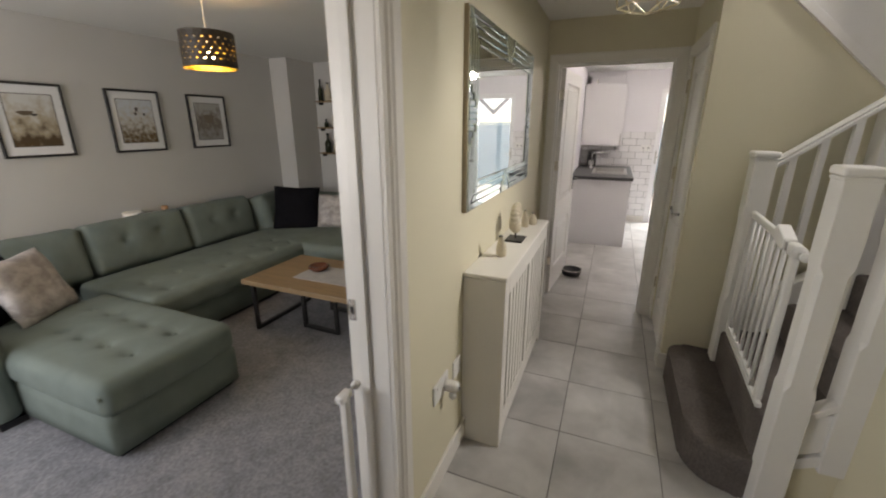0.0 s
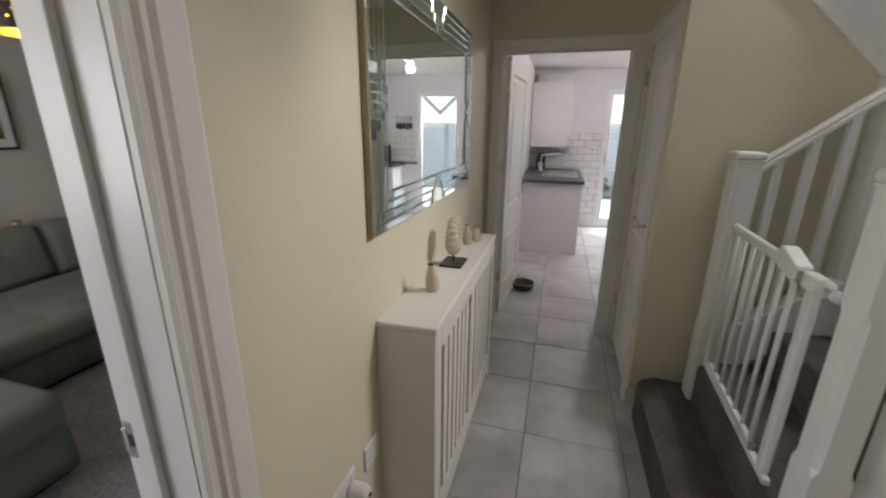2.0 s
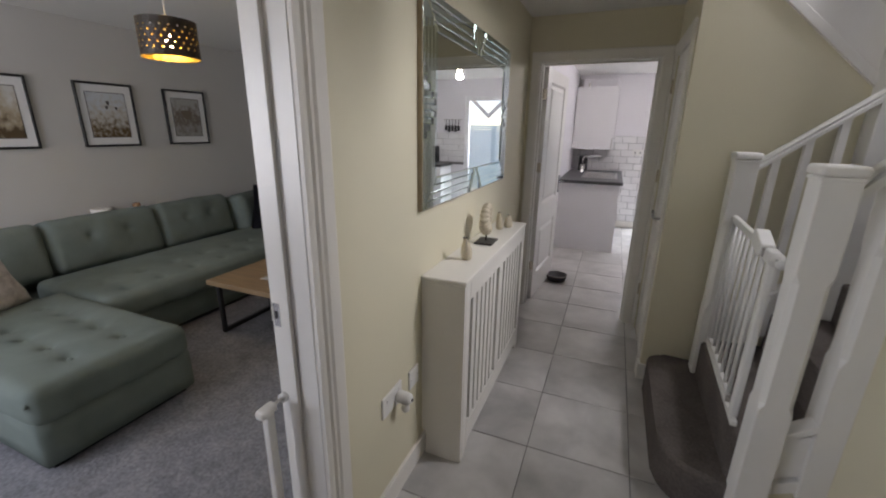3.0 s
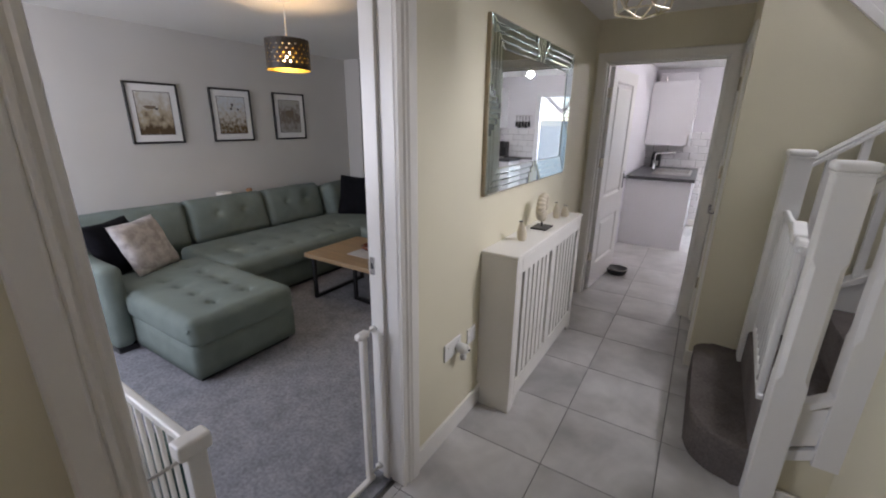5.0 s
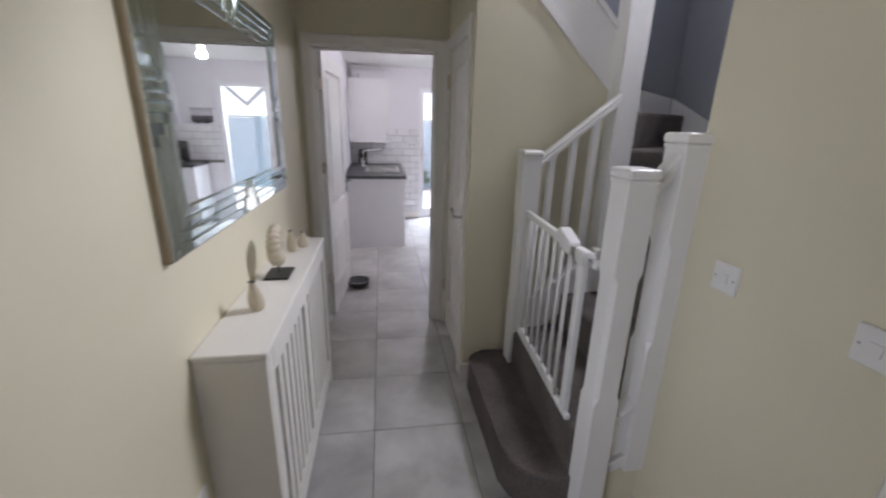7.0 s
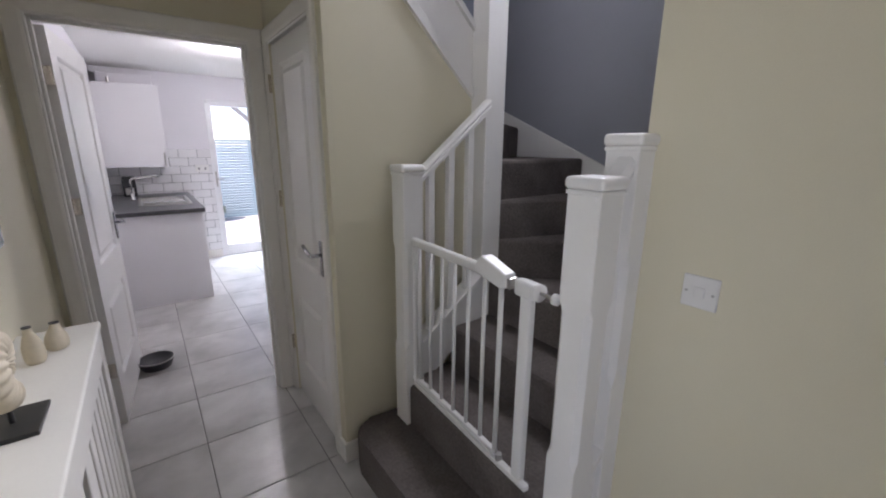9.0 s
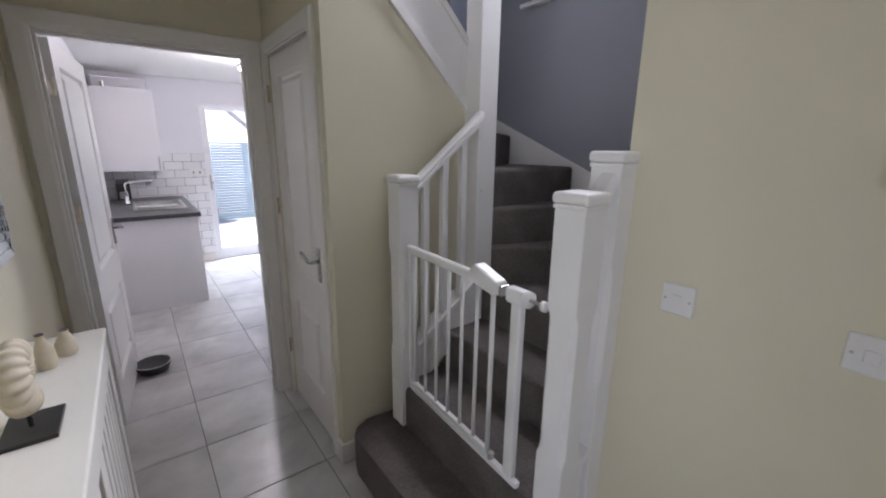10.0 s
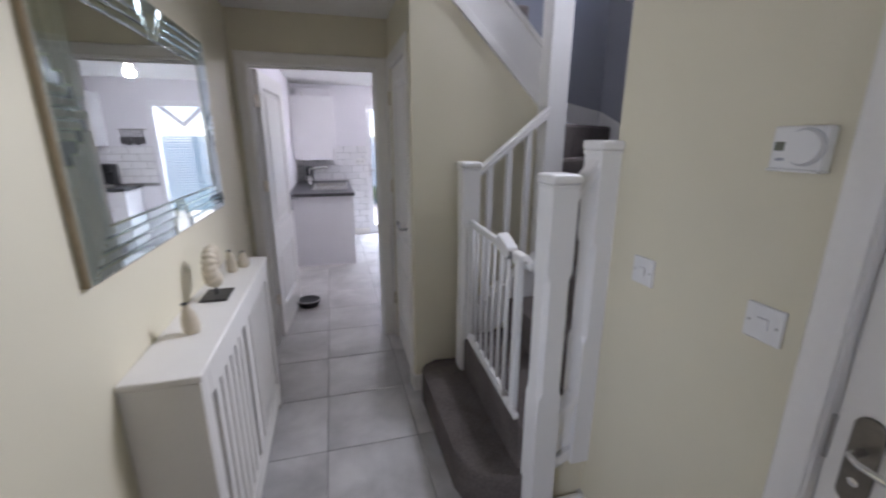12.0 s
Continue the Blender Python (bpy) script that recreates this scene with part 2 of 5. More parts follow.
# ceilings
setting("ceiling", boxes((-0.54, 1.2, -1.12, 1.83, CEILING, CEILING + 0.2), (-0.54, 0.66, 1.83, 3.79, CEILING, CEILING + 0.2)), CEIL, "white painted hall ceiling", "ceiling")
setting("ceiling_landing", boxes((-0.66, 2.34, 1.71, 3.67, TOP, TOP + 0.1)), CEIL, "white painted landing ceiling", "ceiling")
setting("ceiling_lounge", box(-4.1, -0.54, -1.12, 5.02, CEILING + 0.02, CEILING + 0.2), CEIL, "white painted lounge ceiling", "ceiling")
setting("ceiling_kitchen", box(-2.0, 3.0, 3.79, 7.51, CEILING + 0.02, CEILING + 0.2), CEIL, "white painted kitchen ceiling", "ceiling")
# lounge
LX = -3.97
setting("wall_lounge_west", box(LX - 0.12, LX, -1.12, 5.02, 0, CEILING + 0.02), LOUNGE, "grey beige lounge wall with three pictures", "wall")
setting("wall_lounge_north", boxes((LX, -0.54, 4.9, 5.02, 0, CEILING + 0.02)), LOUNGE, "grey beige lounge wall with small shelves", "wall")
setting("pilaster", box(LX, -3.70, 4.40, 4.9, 0, CEILING + 0.02), LOUNGE, "boxed-in grey beige pier in the lounge corner", "wall")
setting("wall_lounge_south", boxes((LX, -3.7, -1.12, -1.0, 0, CEILING + 0.02), (-1.9, -0.54, -1.12, -1.0, 0, CEILING + 0.02), (-3.7, -1.9, -1.12, -1.0, 0, 0.85), (-3.7, -1.9, -1.12, -1.0, 2.05, CEILING + 0.02)), LOUNGE, "grey beige lounge wall with the window", "wall")
setting("wall_lounge_lining", boxes((-0.66, -0.54, 3.67, 5.02, 0, CEILING + 0.02)), KWHITE, "white wall between lounge and kitchen", "wall")
setting("lounge_floor", box(LX, -0.48, -1.0, 4.9, -0.06, 0.012), CARPET, "grey wall-to-wall carpet in the lounge", "carpet")
# kitchen
setting("wall_kitchen_north", boxes((-2.0, 0.715, 7.40, 7.55, 0, CEILING + 0.02), (1.46, 3.0, 7.40, 7.55, 0, CEILING + 0.02), (0.715, 1.46, 7.40, 7.55, 2.05, CEILING + 0.02)), KWHITE, "white kitchen wall with the garden door", "wall")
setting("wall_kitchen_east", box(2.9, 3.0, 3.79, 7.40, 0, CEILING + 0.02), KWHITE, "white kitchen wall", "wall")
setting("wall_kitchen_west", boxes((-0.48, -0.36, 3.79, 7.40, 0, CEILING + 0.02)), KWHITE, "white kitchen wall behind the open door", "wall")
setting("wall_kitchen_south", boxes((0.60, 2.9, 3.79, 3.83, 0, CEILING + 0.02), (0.518, 0.60, 3.79, 3.80, 0, CEILING + 0.02)), KWHITE, "white kitchen wall beside the hall door", "wall")
setting("floor", boxes((-0.54, 2.34, -1.12, 3.79, -0.06, -0.004), (-2.0, 3.0, 3.79, 7.55, -0.06, -0.004)), GROUT, "dark grout bed of the tiled floor", "floor")

# ---- doors, linings, skirtings ----
def lining(name, axis, plane0, plane1, a0, a1, top, t=0.03, mat=None):
    """A door lining of two jambs and a head in an opening: axis is the way that the wall runs."""
    mat = mat or GLOSS
    f = (lambda a, b, z0, z1: (plane0, plane1, a, b, z0, z1)) if axis == "y" else (lambda a, b, z0, z1: (a, b, plane0, plane1, z0, z1))
    ob = setting(name, boxes(f(a0 - t, a0, 0, top + t), f(a1, a1 + t, 0, top + t), f(a0, a1, top, top + t), bev=0.002), mat, "white painted door lining", "door frame")
    return ob


def moulding(w, t):
    """The section of an architrave: width from the opening outwards, thickness off the wall."""
    return [(0, 0), (0, t * 0.62), (w * 0.10, t * 0.72), (w * 0.16, t * 0.50), (w * 0.26, t * 0.55), (w * 0.32, t * 0.86), (w * 0.40, t * 0.90), (w * 0.44, t * 0.70), (w * 0.52, t), (w * 0.94, t), (w, t * 0.85), (w, 0)]


def architrave(name, axis, wall, sign, a0, a1, top, w, t=0.02, mat=None, left=True, right=True, sec=None):
    """Moulded boards round an opening on one face of a wall, mitred at the head."""
    bm = bmesh.new()
    sec = sec or moulding(w, t)
    def at(u, z, d):
        return (wall + sign * d, u, z) if axis == "y" else (u, wall + sign * d, z)
    runs = []
    if left: runs.append([at(a0 - p, 0, d) for p, d in sec])
    else: runs.append([at(a0, top + p, d) for p, d in sec])
    if left: runs.append([at(a0 - p, top + p, d) for p, d in sec])
    if right: runs.append([at(a1 + p, top + p, d) for p, d in sec])
    if right: runs.append([at(a1 + p, 0, d) for p, d in sec])
    else: runs.append([at(a1, top + p, d) for p, d in sec])
    rows = [[bm.verts.new(c) for c in r] for r in runs]
    for r, s in zip(rows, rows[1:]):
        for i in range(len(sec)):
            j = (i + 1) % len(sec)
            bm.faces.new((r[i], r[j], s[j], s[i]))
    bm.faces.new(rows[0]), bm.faces.new(rows[-1][::-1])
    return setting(name, bm, mat or GLOSS, "white painted moulded door surround", "architrave")


def door_face(bm, w, h, panels, y0, d=0.009):
    """One face of a panelled door, in x and z, at depth y0: flat rails with sunk panels, each with a raised field. d: signed depth of the sinking."""
    xs = sorted({0, w, *[p[0] for p in panels], *[p[1] for p in panels]})
    zs = sorted({0, h, *[p[2] for p in panels], *[p[3] for p in panels]})
    def inside(x, z):
        return any(p[0] < x < p[1] and p[2] < z < p[3] for p in panels)
    grid = {}
    def v(x, y, z):
        k = (round(x, 5), round(y, 5), round(z, 5))
        if k not in grid: grid[k] = bm.verts.new((x, y, z))
        return grid[k]
    for xa, xb in zip(xs, xs[1:]):
        for za, zb in zip(zs, zs[1:]):
            if not inside((xa + xb) / 2, (za + zb) / 2):
                bm.faces.new((v(xa, y0, za), v(xb, y0, za), v(xb, y0, zb), v(xa, y0, zb)))
    for x0, x1, z0, z1 in panels:
        steps = [(0, 0), (0.006, d * 0.25), (0.016, d), (0.030, d), (0.054, d * 0.12)]
        rings = [[v(x0 + o, y0 + e, z0 + o), v(x1 - o, y0 + e, z0 + o), v(x1 - o, y0 + e, z1 - o), v(x0 + o, y0 + e, z1 - o)] for o, e in steps]
        for r, s in zip(rings, rings[1:]):
            for i in range(4):
                bm.faces.new((r[i], r[(i + 1) % 4], s[(i + 1) % 4], s[i]))
        bm.faces.new(rings[-1])


def panel_door(parent, w, h, mat, t=0.036):
    bm = bmesh.new()
    panels = [(0.12, w - 0.12, 0.22, 0.66), (0.12, w - 0.12, 0.86, h - 0.10)]
    door_face(bm, w, h, panels, 0.0, 0.014), door_face(bm, w, h, panels, t, -0.014)
    for q in ([(0, 0, 0), (0, t, 0), (0, t, h), (0, 0, h)], [(w, 0, 0), (w, 0, h), (w, t, h), (w, t, 0)], [(0, 0, h), (0, t, h), (w, t, h), (w, 0, h)], [(0, 0, 0), (w, 0, 0), (w, t, 0), (0, t, 0)]):
        bm.faces.new([bm.verts.new(c) for c in q])
    bmesh.ops.remove_doubles(bm, verts=bm.verts[:], dist=0.0005)
    return part("leaf", bm, mat, parent, "white panelled door leaf")


def lever(parent, x, y, z, side, turn, plate=(0.042, 0.17), mat=None):
    """A lever handle on a backplate. side: -1 or 1 off the door's face; turn: the way that the lever points."""
    mat = mat or HANDLE
    a, b = sorted((y, y + side * 0.009))
    h = part("handle_plate", box(x - plate[0] / 2, x + plate[0] / 2, a, b, z - plate[1] / 2, z + plate[1] / 2, 0.006, 2), mat, parent, "bright metal backplate", True)
    part("lever", tube([(x, y, z + 0.02), (x, y + side * 0.045, z + 0.02), (x + turn * 0.02, y + side * 0.052, z + 0.02), (x + turn * 0.06, y + side * 0.052, z + 0.030), (x + turn * 0.122, y + side * 0.05, z + 0.046)], 0.0085, 10), mat, h, "bright metal lever", True)
    part("keyhole", lathe([(0.002, 0), (0.011, 0), (0.011, 0.004), (0.002, 0.006)], 12, (0, 0, 0)), STEEL, h).matrix_local = pose(x, y + side * 0.009, z - 0.045, -90 * side, 0, 0)
    return h


def hinge(x, y, z, rz):
    ob = thing("hinge", "small steel butt hinge on a white jamb", "hinge", (x, y, z), "hinges of the panelled doors", rz)
    part("hinge_leaf", box(-0.015, 0.015, 0, 0.004, -0.045, 0.045, 0.001, 1), HINGE, ob)
    part("knuckle", cyl((0.015, 0.004, -0.045), (0.015, 0.004, 0.045), 0.006, 10), HINGE, ob)
    return ob


# lounge doorway
LY0, LY1 = 0.218, 1.067
lining("lounge_door_frame", "y", -0.560, -0.418, LY0, LY1, 1.99)
setting("door_stop", boxes((-0.518, -0.484, LY1 - 0.013, LY1, 0, 1.99), (-0.518, -0.484, LY0, LY0 + 0.013, 0, 1.99), (-0.518, -0.484, LY0 + 0.013, LY1 - 0.013, 1.977, 1.99), bev=0.002), GLOSS, "white painted door stop", "door frame")
architrave("lounge_architrave", "y", -0.42, 1, LY0 - 0.008, LY1 + 0.002, 2.0, 0.10, 0.024, SATIN)
architrave("lounge_architrave_inner", "y", -0.545, -1, LY0 - 0.01, LY1 + 0.01, 2.0, 0.07, 0.018)
sp = thing("strike_plate", "chrome strike plate let into the white jamb", "strike plate", (-0.541, LY1, 1.0))
part("plate", boxes((-0.012, 0.012, -0.002, 0.002, -0.035, -0.012), (-0.012, 0.012, -0.002, 0.002, 0.012, 0.035), (0.005, 0.012, -0.002, 0.002, -0.012, 0.012), (-0.012, -0.006, -0.002, 0.002, -0.012, 0.012)), CHROME, sp)
part("lip", cyl((-0.014, -0.002, -0.02), (-0.014, -0.002, 0.02), 0.004, 8), CHROME, sp)
part("keep", box(-0.006, 0.005, -0.0025, 0.001, -0.012, 0.012), BLACKMETAL, sp)

# kitchen doorway
KX0, KX1 = -0.323, 0.488
lining("kitchen_door_frame", "x", 3.665, 3.795, KX0, KX1, DOOR)
setting("kitchen_door_stop", boxes((KX0, KX0 + 0.013, 3.70, 3.74, 0, DOOR), (KX1 - 0.013, KX1, 3.70, 3.74, 0, DOOR), (KX0 + 0.013, KX1 - 0.013, 3.70, 3.74, DOOR - 0.013, DOOR), bev=0.002), GLOSS, "white painted door stop", "door frame")
PLAINSEC = [(0, 0), (0, 0.011), (0.010, 0.015), (0.045, 0.019), (0.058, 0.019), (0.065, 0.014), (0.065, 0)]
architrave("kitchen_architrave", "x", KY, -1, KX0 - 0.008, KX1 + 0.012, DOOR + 0.012, 0.065, 0.02, SATIN, sec=PLAINSEC)
kd = thing("kitchen_door", "white two-panel door standing open into the kitchen", "door", (KX0 + 0.040, 3.800, 0.012), rz=85.0)
panel_door(kd, 0.79, 1.97, GLOSS)
lever(kd, 0.735, 0.0, 0.975, -1, -1)
for z in (0.33, 1.2, 1.78):
    h = part("hinge", box(-0.003, 0.0, 0.004, 0.034, z - 0.052, z + 0.028, 0.001, 1), HINGE, kd, "steel butt hinge on the door edge")
    part("knuckle", cyl((-0.004, 0.038, z - 0.052), (-0.004, 0.038, z + 0.028), 0.006, 10), HINGE, h)

# understairs cupboard
CY0, CY1 = 2.985, 3.605
lining("cupboard_door_frame", "y", 0.578, 0.705, CY0, CY1, DOOR)
architrave("cupboard_architrave", "y", 0.583, -1, CY0 - 0.012, CY1 + 0.002, DOOR + 0.01, 0.065, 0.02, SATIN, sec=PLAINSEC)
cd = thing("cupboard_door", "white two-panel understairs cupboard door, closed", "door", (0.592, CY1 - 0.003, 0.01), rz=-90)
panel_door(cd, CY1 - CY0 - 0.006, 1.972, GLOSS)
lever(cd, CY1 - CY0 - 0.055, 0.0, 0.965, -1, -1)
for z in (0.33, 1.2, 1.8):
    hinge(0.588, CY1 + 0.002, z, 180)

# door in the east wall
EY0, EY1 = 0.285, 1.112
lining("cloakroom_door_frame", "y", 1.083, 1.205, EY0, EY1, DOOR, mat=SATIN)
architrave("cloakroom_architrave", "y", HX1, -1, EY0 - 0.01, EY1 + 0.004, DOOR + 0.01, 0.060, 0.02, SATIN, sec=[(0, 0), (0, 0.012), (0.012, 0.016), (0.04, 0.02), (0.054, 0.02), (0.060, 0.015), (0.060, 0)])
ed = thing("cloakroom_door", "plain cream-white flush door, closed", "door", (1.106, EY1 - 0.004, 0.01), rz=-90)
part("leaf", box(0, EY1 - EY0 - 0.008, 0, 0.04, 0, 1.972, 0.002, 1), SATIN, ed, "plain white flush leaf")
eh = part("handle_plate", prism([(0.056 + 0.025 * math.cos(a), 0.918 + 0.025 * math.sin(a) + (0.072 if math.sin(a) > 0 else -0.072)) for a in [2 * math.pi * (i + 0.5) / 24 for i in range(24)]], "y", -0.008, 0.0, 0.002), NICKEL, ed, "worn nickel oval backplate")
part("lever", tube([(0.056, -0.008, 0.945), (0.056, -0.045, 0.945), (0.075, -0.053, 0.943), (0.115, -0.055, 0.942), (0.165, -0.05, 0.946)], 0.0075, 10), CHROME, eh, "bright metal lever", True)
part("keyhole", lathe([(0.001, 0), (0.009, 0), (0.009, 0.003), (0.001, 0.004)], 12), CHROME, eh).matrix_local = pose(0.056, -0.008, 0.875, 90, 0, 0)
part("latch_keep", box(-0.0035, 0.003, -0.006, 0.001, 0.885, 0.985), STEEL, ed, "dark steel latch keep")

# skirtings
def skirting(name, pts):
    bm = bmesh.new()
    for x0, x1, y0, y1 in pts:
        add_box(bm, x0, x1, y0, y1, 0.0, 0.105, 0.004, 2)
    setting(name, bm, SATIN, "white painted skirting board", "skirting board")
skirting("baseboard", [(HX0, HX0 + 0.016, 1.17, 3.60), (HX0, HX0 + 0.016, -1.0, 0.108), (HX1 - 0.016, HX1, 1.18, 1.83), (HX1 - 0.016, HX1, -1.0, 0.21)])
skirting("baseboard_spandrel", [(0.567, 0.87, SY - 0.016, SY), (0.567, 0.583, SY, 2.905), (0.93, 1.08, 1.80, 1.816)])
skirting("baseboard_lounge", [(LX, LX + 0.016, -1.0, 4.4), (LX + 0.28, -0.6, 4.884, 4.9)])
skirting("baseboard_kitchen", [(0.40, 0.71, 7.375, 7.39)])

sw = tagged(thing("window_stair", "white window sill of the stair window", "window", (0, 0, 0)), kind="structure")
part("window_sill", box(SX - 0.05, 2.34, 2.18, 3.32, 2.445, 2.47, 0.006, 2), GLOSS, sw)
part("window_frame", boxes((2.25, 2.29, 2.22, 2.27, 2.47, 3.55), (2.25, 2.29, 3.23, 3.28, 2.47, 3.55), (2.25, 2.29, 2.27, 3.23, 3.50, 3.55), (2.25, 2.29, 2.27, 3.23, 2.47, 2.52)), WINDOWPVC, sw)

# ---- stairs ----
RISE = 0.203
PX, PY = 1.374, 2.793
def ray_to(deg):
    """Where a line from the turning post at this angle meets the stairwell's walls."""
    c, s = math.cos(radians(deg)), math.sin(radians(deg))
    best = 9
    for lim, comp, o in ((SX - 0.018, c, PX), (3.55, s, PY), (1.86, s, PY), (0.75, c, PX)):
        if abs(comp) > 1e-6 and (lim - o) / comp > 0: best = min(best, (lim - o) / comp)
    return (PX + c * best, PY + s * best)
stairs = thing("staircase", "brown-grey carpeted winding staircase with white strings", "staircase", (0, 0, 0))
def tread(k, poly):
    bm = prism([(x, y) for x, y in poly], "z", (k - 1) * RISE - (0.0 if k == 1 else 0.02), k * RISE, 0.018)
    part("step", bm, STAIRCARPET, stairs)
# curtail step with its rounded end
r = 0.20
curtail = [(0.92, SY - 0.017)] + [(0.70 - 0.10 * math.sin(a), SY - 0.117 + 0.10 * math.cos(a)) for a in [math.pi / 2 * i / 6 for i in range(7)]] + [(0.60 + r - r * math.cos(a), 1.865 + r - r * math.sin(a)) for a in [math.pi / 2 * i / 8 for i in range(9)]] + [(0.92, 1.865)]
tread(1, curtail)
tread(2, [(0.840, 2.76), (0.825, 1.895), (1.20, 1.895), (1.20, 2.76)])
tread(3, [(1.125, 2.76), (1.125, 1.86), (1.47, 1.86), (1.47, 2.76)])
a4, a5, a6, a7, a8, a9, a10 = [ray_to(d) for d in (-78, -38, -17, 3, 37, 66, 90)]
tread(4, [(PX, PY), (PX - 0.02, 1.86), (SX - 0.018, 1.86), a5])
tread(5, [(PX, PY), ray_to(-40), (SX - 0.018, 2.5), a6])
tread(6, [(PX, PY), ray_to(-19), a7])
tread(7, [(PX, PY), ray_to(1.0), a8])
tread(8, [(PX, PY), ray_to(35), (SX - 0.018, 3.55), a9])
tread(9, [(PX, PY), ray_to(64), a10])
for k in range(10, 16):
    x1 = 1.47 - (k - 10) * 0.212
    tread(k, [(x1, PY + 0.10), (x1, 3.55), (x1 - 0.26, 3.55), (x1 - 0.26, PY + 0.10)])
# strings
def slanted(name, x0, z0, x1, z1, h, y0, y1, parent, label="", mat=None, bev=0.003):
    return part(name, prism([(x0, z0), (x1, z1), (x1, z1 + h), (x0, z0 + h)], "y", y0, y1, bev), mat or GLOSS, parent, label)
slanted("upper_string", 1.325, LINE(1.325) - 0.005, 0.66, LINE(0.66) - 0.005, 0.055, SY - 0.022, SY + 0.03, stairs, "white painted moulding under the upper flight")
slanted("upper_apron", 1.325, LINE(1.325) + 0.05, 0.66, LINE(0.66) + 0.05, 0.245, SY - 0.006, SY + 0.03, stairs, "white painted upper string board")
slanted("upper_capping", 1.325, LINE(1.325) + 0.295, 0.66, LINE(0.66) + 0.295, 0.035, SY - 0.025, SY + 0.045, stairs, "white painted capping rail")
slanted("lower_string", 0.91, 0.545, 1.32, 0.846, 0.035, 2.70, 2.79, stairs, "white painted string capping")
slanted("lower_string_board", 0.91, 0.32, 1.32, 0.62, 0.225, 2.725, 2.755, stairs)
slanted("outer_string", 0.915, 0.30, 1.04, 0.37, 0.17, 1.822, 1.85, stairs, "white painted outer string")
slanted("outer_capping", 0.915, 0.47, 1.03, 0.56, 0.03, 1.805, 1.867, stairs)
slanted("outer_bead", 0.915, 0.24, 1.06, 0.315, 0.05, 1.812, 1.85, stairs)
part("outer_panel", prism([(0.93, 0.0), (1.09, 0.0), (1.09, 0.33), (0.93, 0.25)], "y", 1.83, 1.86), CREAM, stairs, "small cream plastered panel under the string")
# skirting on the stairwell walls
part("wall_string", prism([(1.86, 1.045), (3.535, 1.742), (3.535, 1.44), (1.86, 0.70)], "x", SX - 0.016, SX, 0.003), GLOSS, stairs, "white painted wall string")
part("wall_string", prism([(SX - 0.018, 1.742), (SX - 0.9, 1.92), (SX - 0.9, 1.60), (SX - 0.018, 1.44)], "y", 3.534, 3.549, 0.003), GLOSS, stairs)
part("carriage", boxes((0.93, 1.40, 1.90, 2.74, 0.0, 0.18), (1.2, 2.2, 1.86, 2.74, 0.0, 0.36)), STAIRCARPET, stairs)


def newel(x, y, z0, z1, name="newel_post", w=0.097, cap=True, label="white painted stop-chamfered newel post with a moulded cap"):
    """A square post whose corners are chamfered between two stops."""
    ob = thing(name, label, "newel post", (x, y, z0), "newel posts of the stairs")
    h = z1 - z0
    bm = bmesh.new()
    rows = []
    a, b = max(0.30, h * 0.42), h - 0.33
    for z, c in ((0, 0.002), (a, 0.002), (a + 0.03, 0.016), (b - 0.03, 0.016), (b, 0.002), (h - 0.035, 0.002)):
        q, e = w / 2, c
        ring = [(-q + e, -q), (q - e, -q), (q, -q + e), (q, q - e), (q - e, q), (-q + e, q), (-q, q - e), (-q, -q + e)]
        rows.append([bm.verts.new((px, py, z)) for px, py in ring])
    for r0, r1 in zip(rows, rows[1:]):
        for i in range(8):
            bm.faces.new((r0[i], r0[(i + 1) % 8], r1[(i + 1) % 8], r1[i]))
    bm.faces.new(rows[0][::-1]), bm.faces.new(rows[-1])
    part("post", bm, GLOSS, ob)
    if cap:
        c = w / 2 + 0.009
        part("neck", box(-w / 2 - 0.004, w / 2 + 0.004, -w / 2 - 0.004, w / 2 + 0.004, h - 0.045, h - 0.033, 0.003, 2), GLOSS, ob)
        part("cap", box(-c, c, -c, c, h - 0.033, h, 0.013, 4), GLOSS, ob, "moulded square cap", False)
    return ob


newel(0.868, 2.724, 0.0, 1.415)
newel(0.878, 1.834, 0.0, 1.42)
newel(1.056, 1.852, 0.27, 1.525)
tall = thing("turning_post", "tall white painted square post at the stair turn", "newel post", (PX, PY, 0), "newel posts of the stairs")
part("post", box(-0.060, 0.060, -0.056, 0.056, 0.5, 3.3, 0.003, 1), GLOSS, tall)
part("pilot", lathe([(0.001, 0), (0.008, 0), (0.008, 0.004), (0.001, 0.006)], 10), PLASTIC, tall).matrix_local = pose(-0.030, -0.056, 1.42 - 0.1, 90, 0, 0)

bal = thing("balustrade", "white painted sloping handrail on square spindles", "balustrade", (0, 0, 0))
def rail(name, x0, z0, x1, z1, y, parent, w=0.058, h=0.05):
    s = [(-w / 2, 0), (w / 2, 0), (w / 2, h * 0.35), (w * 0.36, h * 0.5), (w / 2, h * 0.75), (w * 0.32, h), (-w * 0.32, h), (-w / 2, h * 0.75), (-w * 0.36, h * 0.5), (-w / 2, h * 0.35)]
    bm = bmesh.new()
    rows = [[bm.verts.new((x, y + a, z + b)) for a, b in s] for x, z in ((x0, z0), (x1, z1))]
    for i in range(len(s)):
        j = (i + 1) % len(s)
        bm.faces.new((rows[0][i], rows[0][j], rows[1][j], rows[1][i]))
    bm.faces.new(rows[0][::-1]), bm.faces.new(rows[1])
    return part(name, bm, GLOSS, parent, "moulded white handrail")
slope = (1.652 - 1.322) / (1.316 - 0.91)
rail("handrail", 0.91, 1.322, 1.316, 1.652, 2.73, bal)
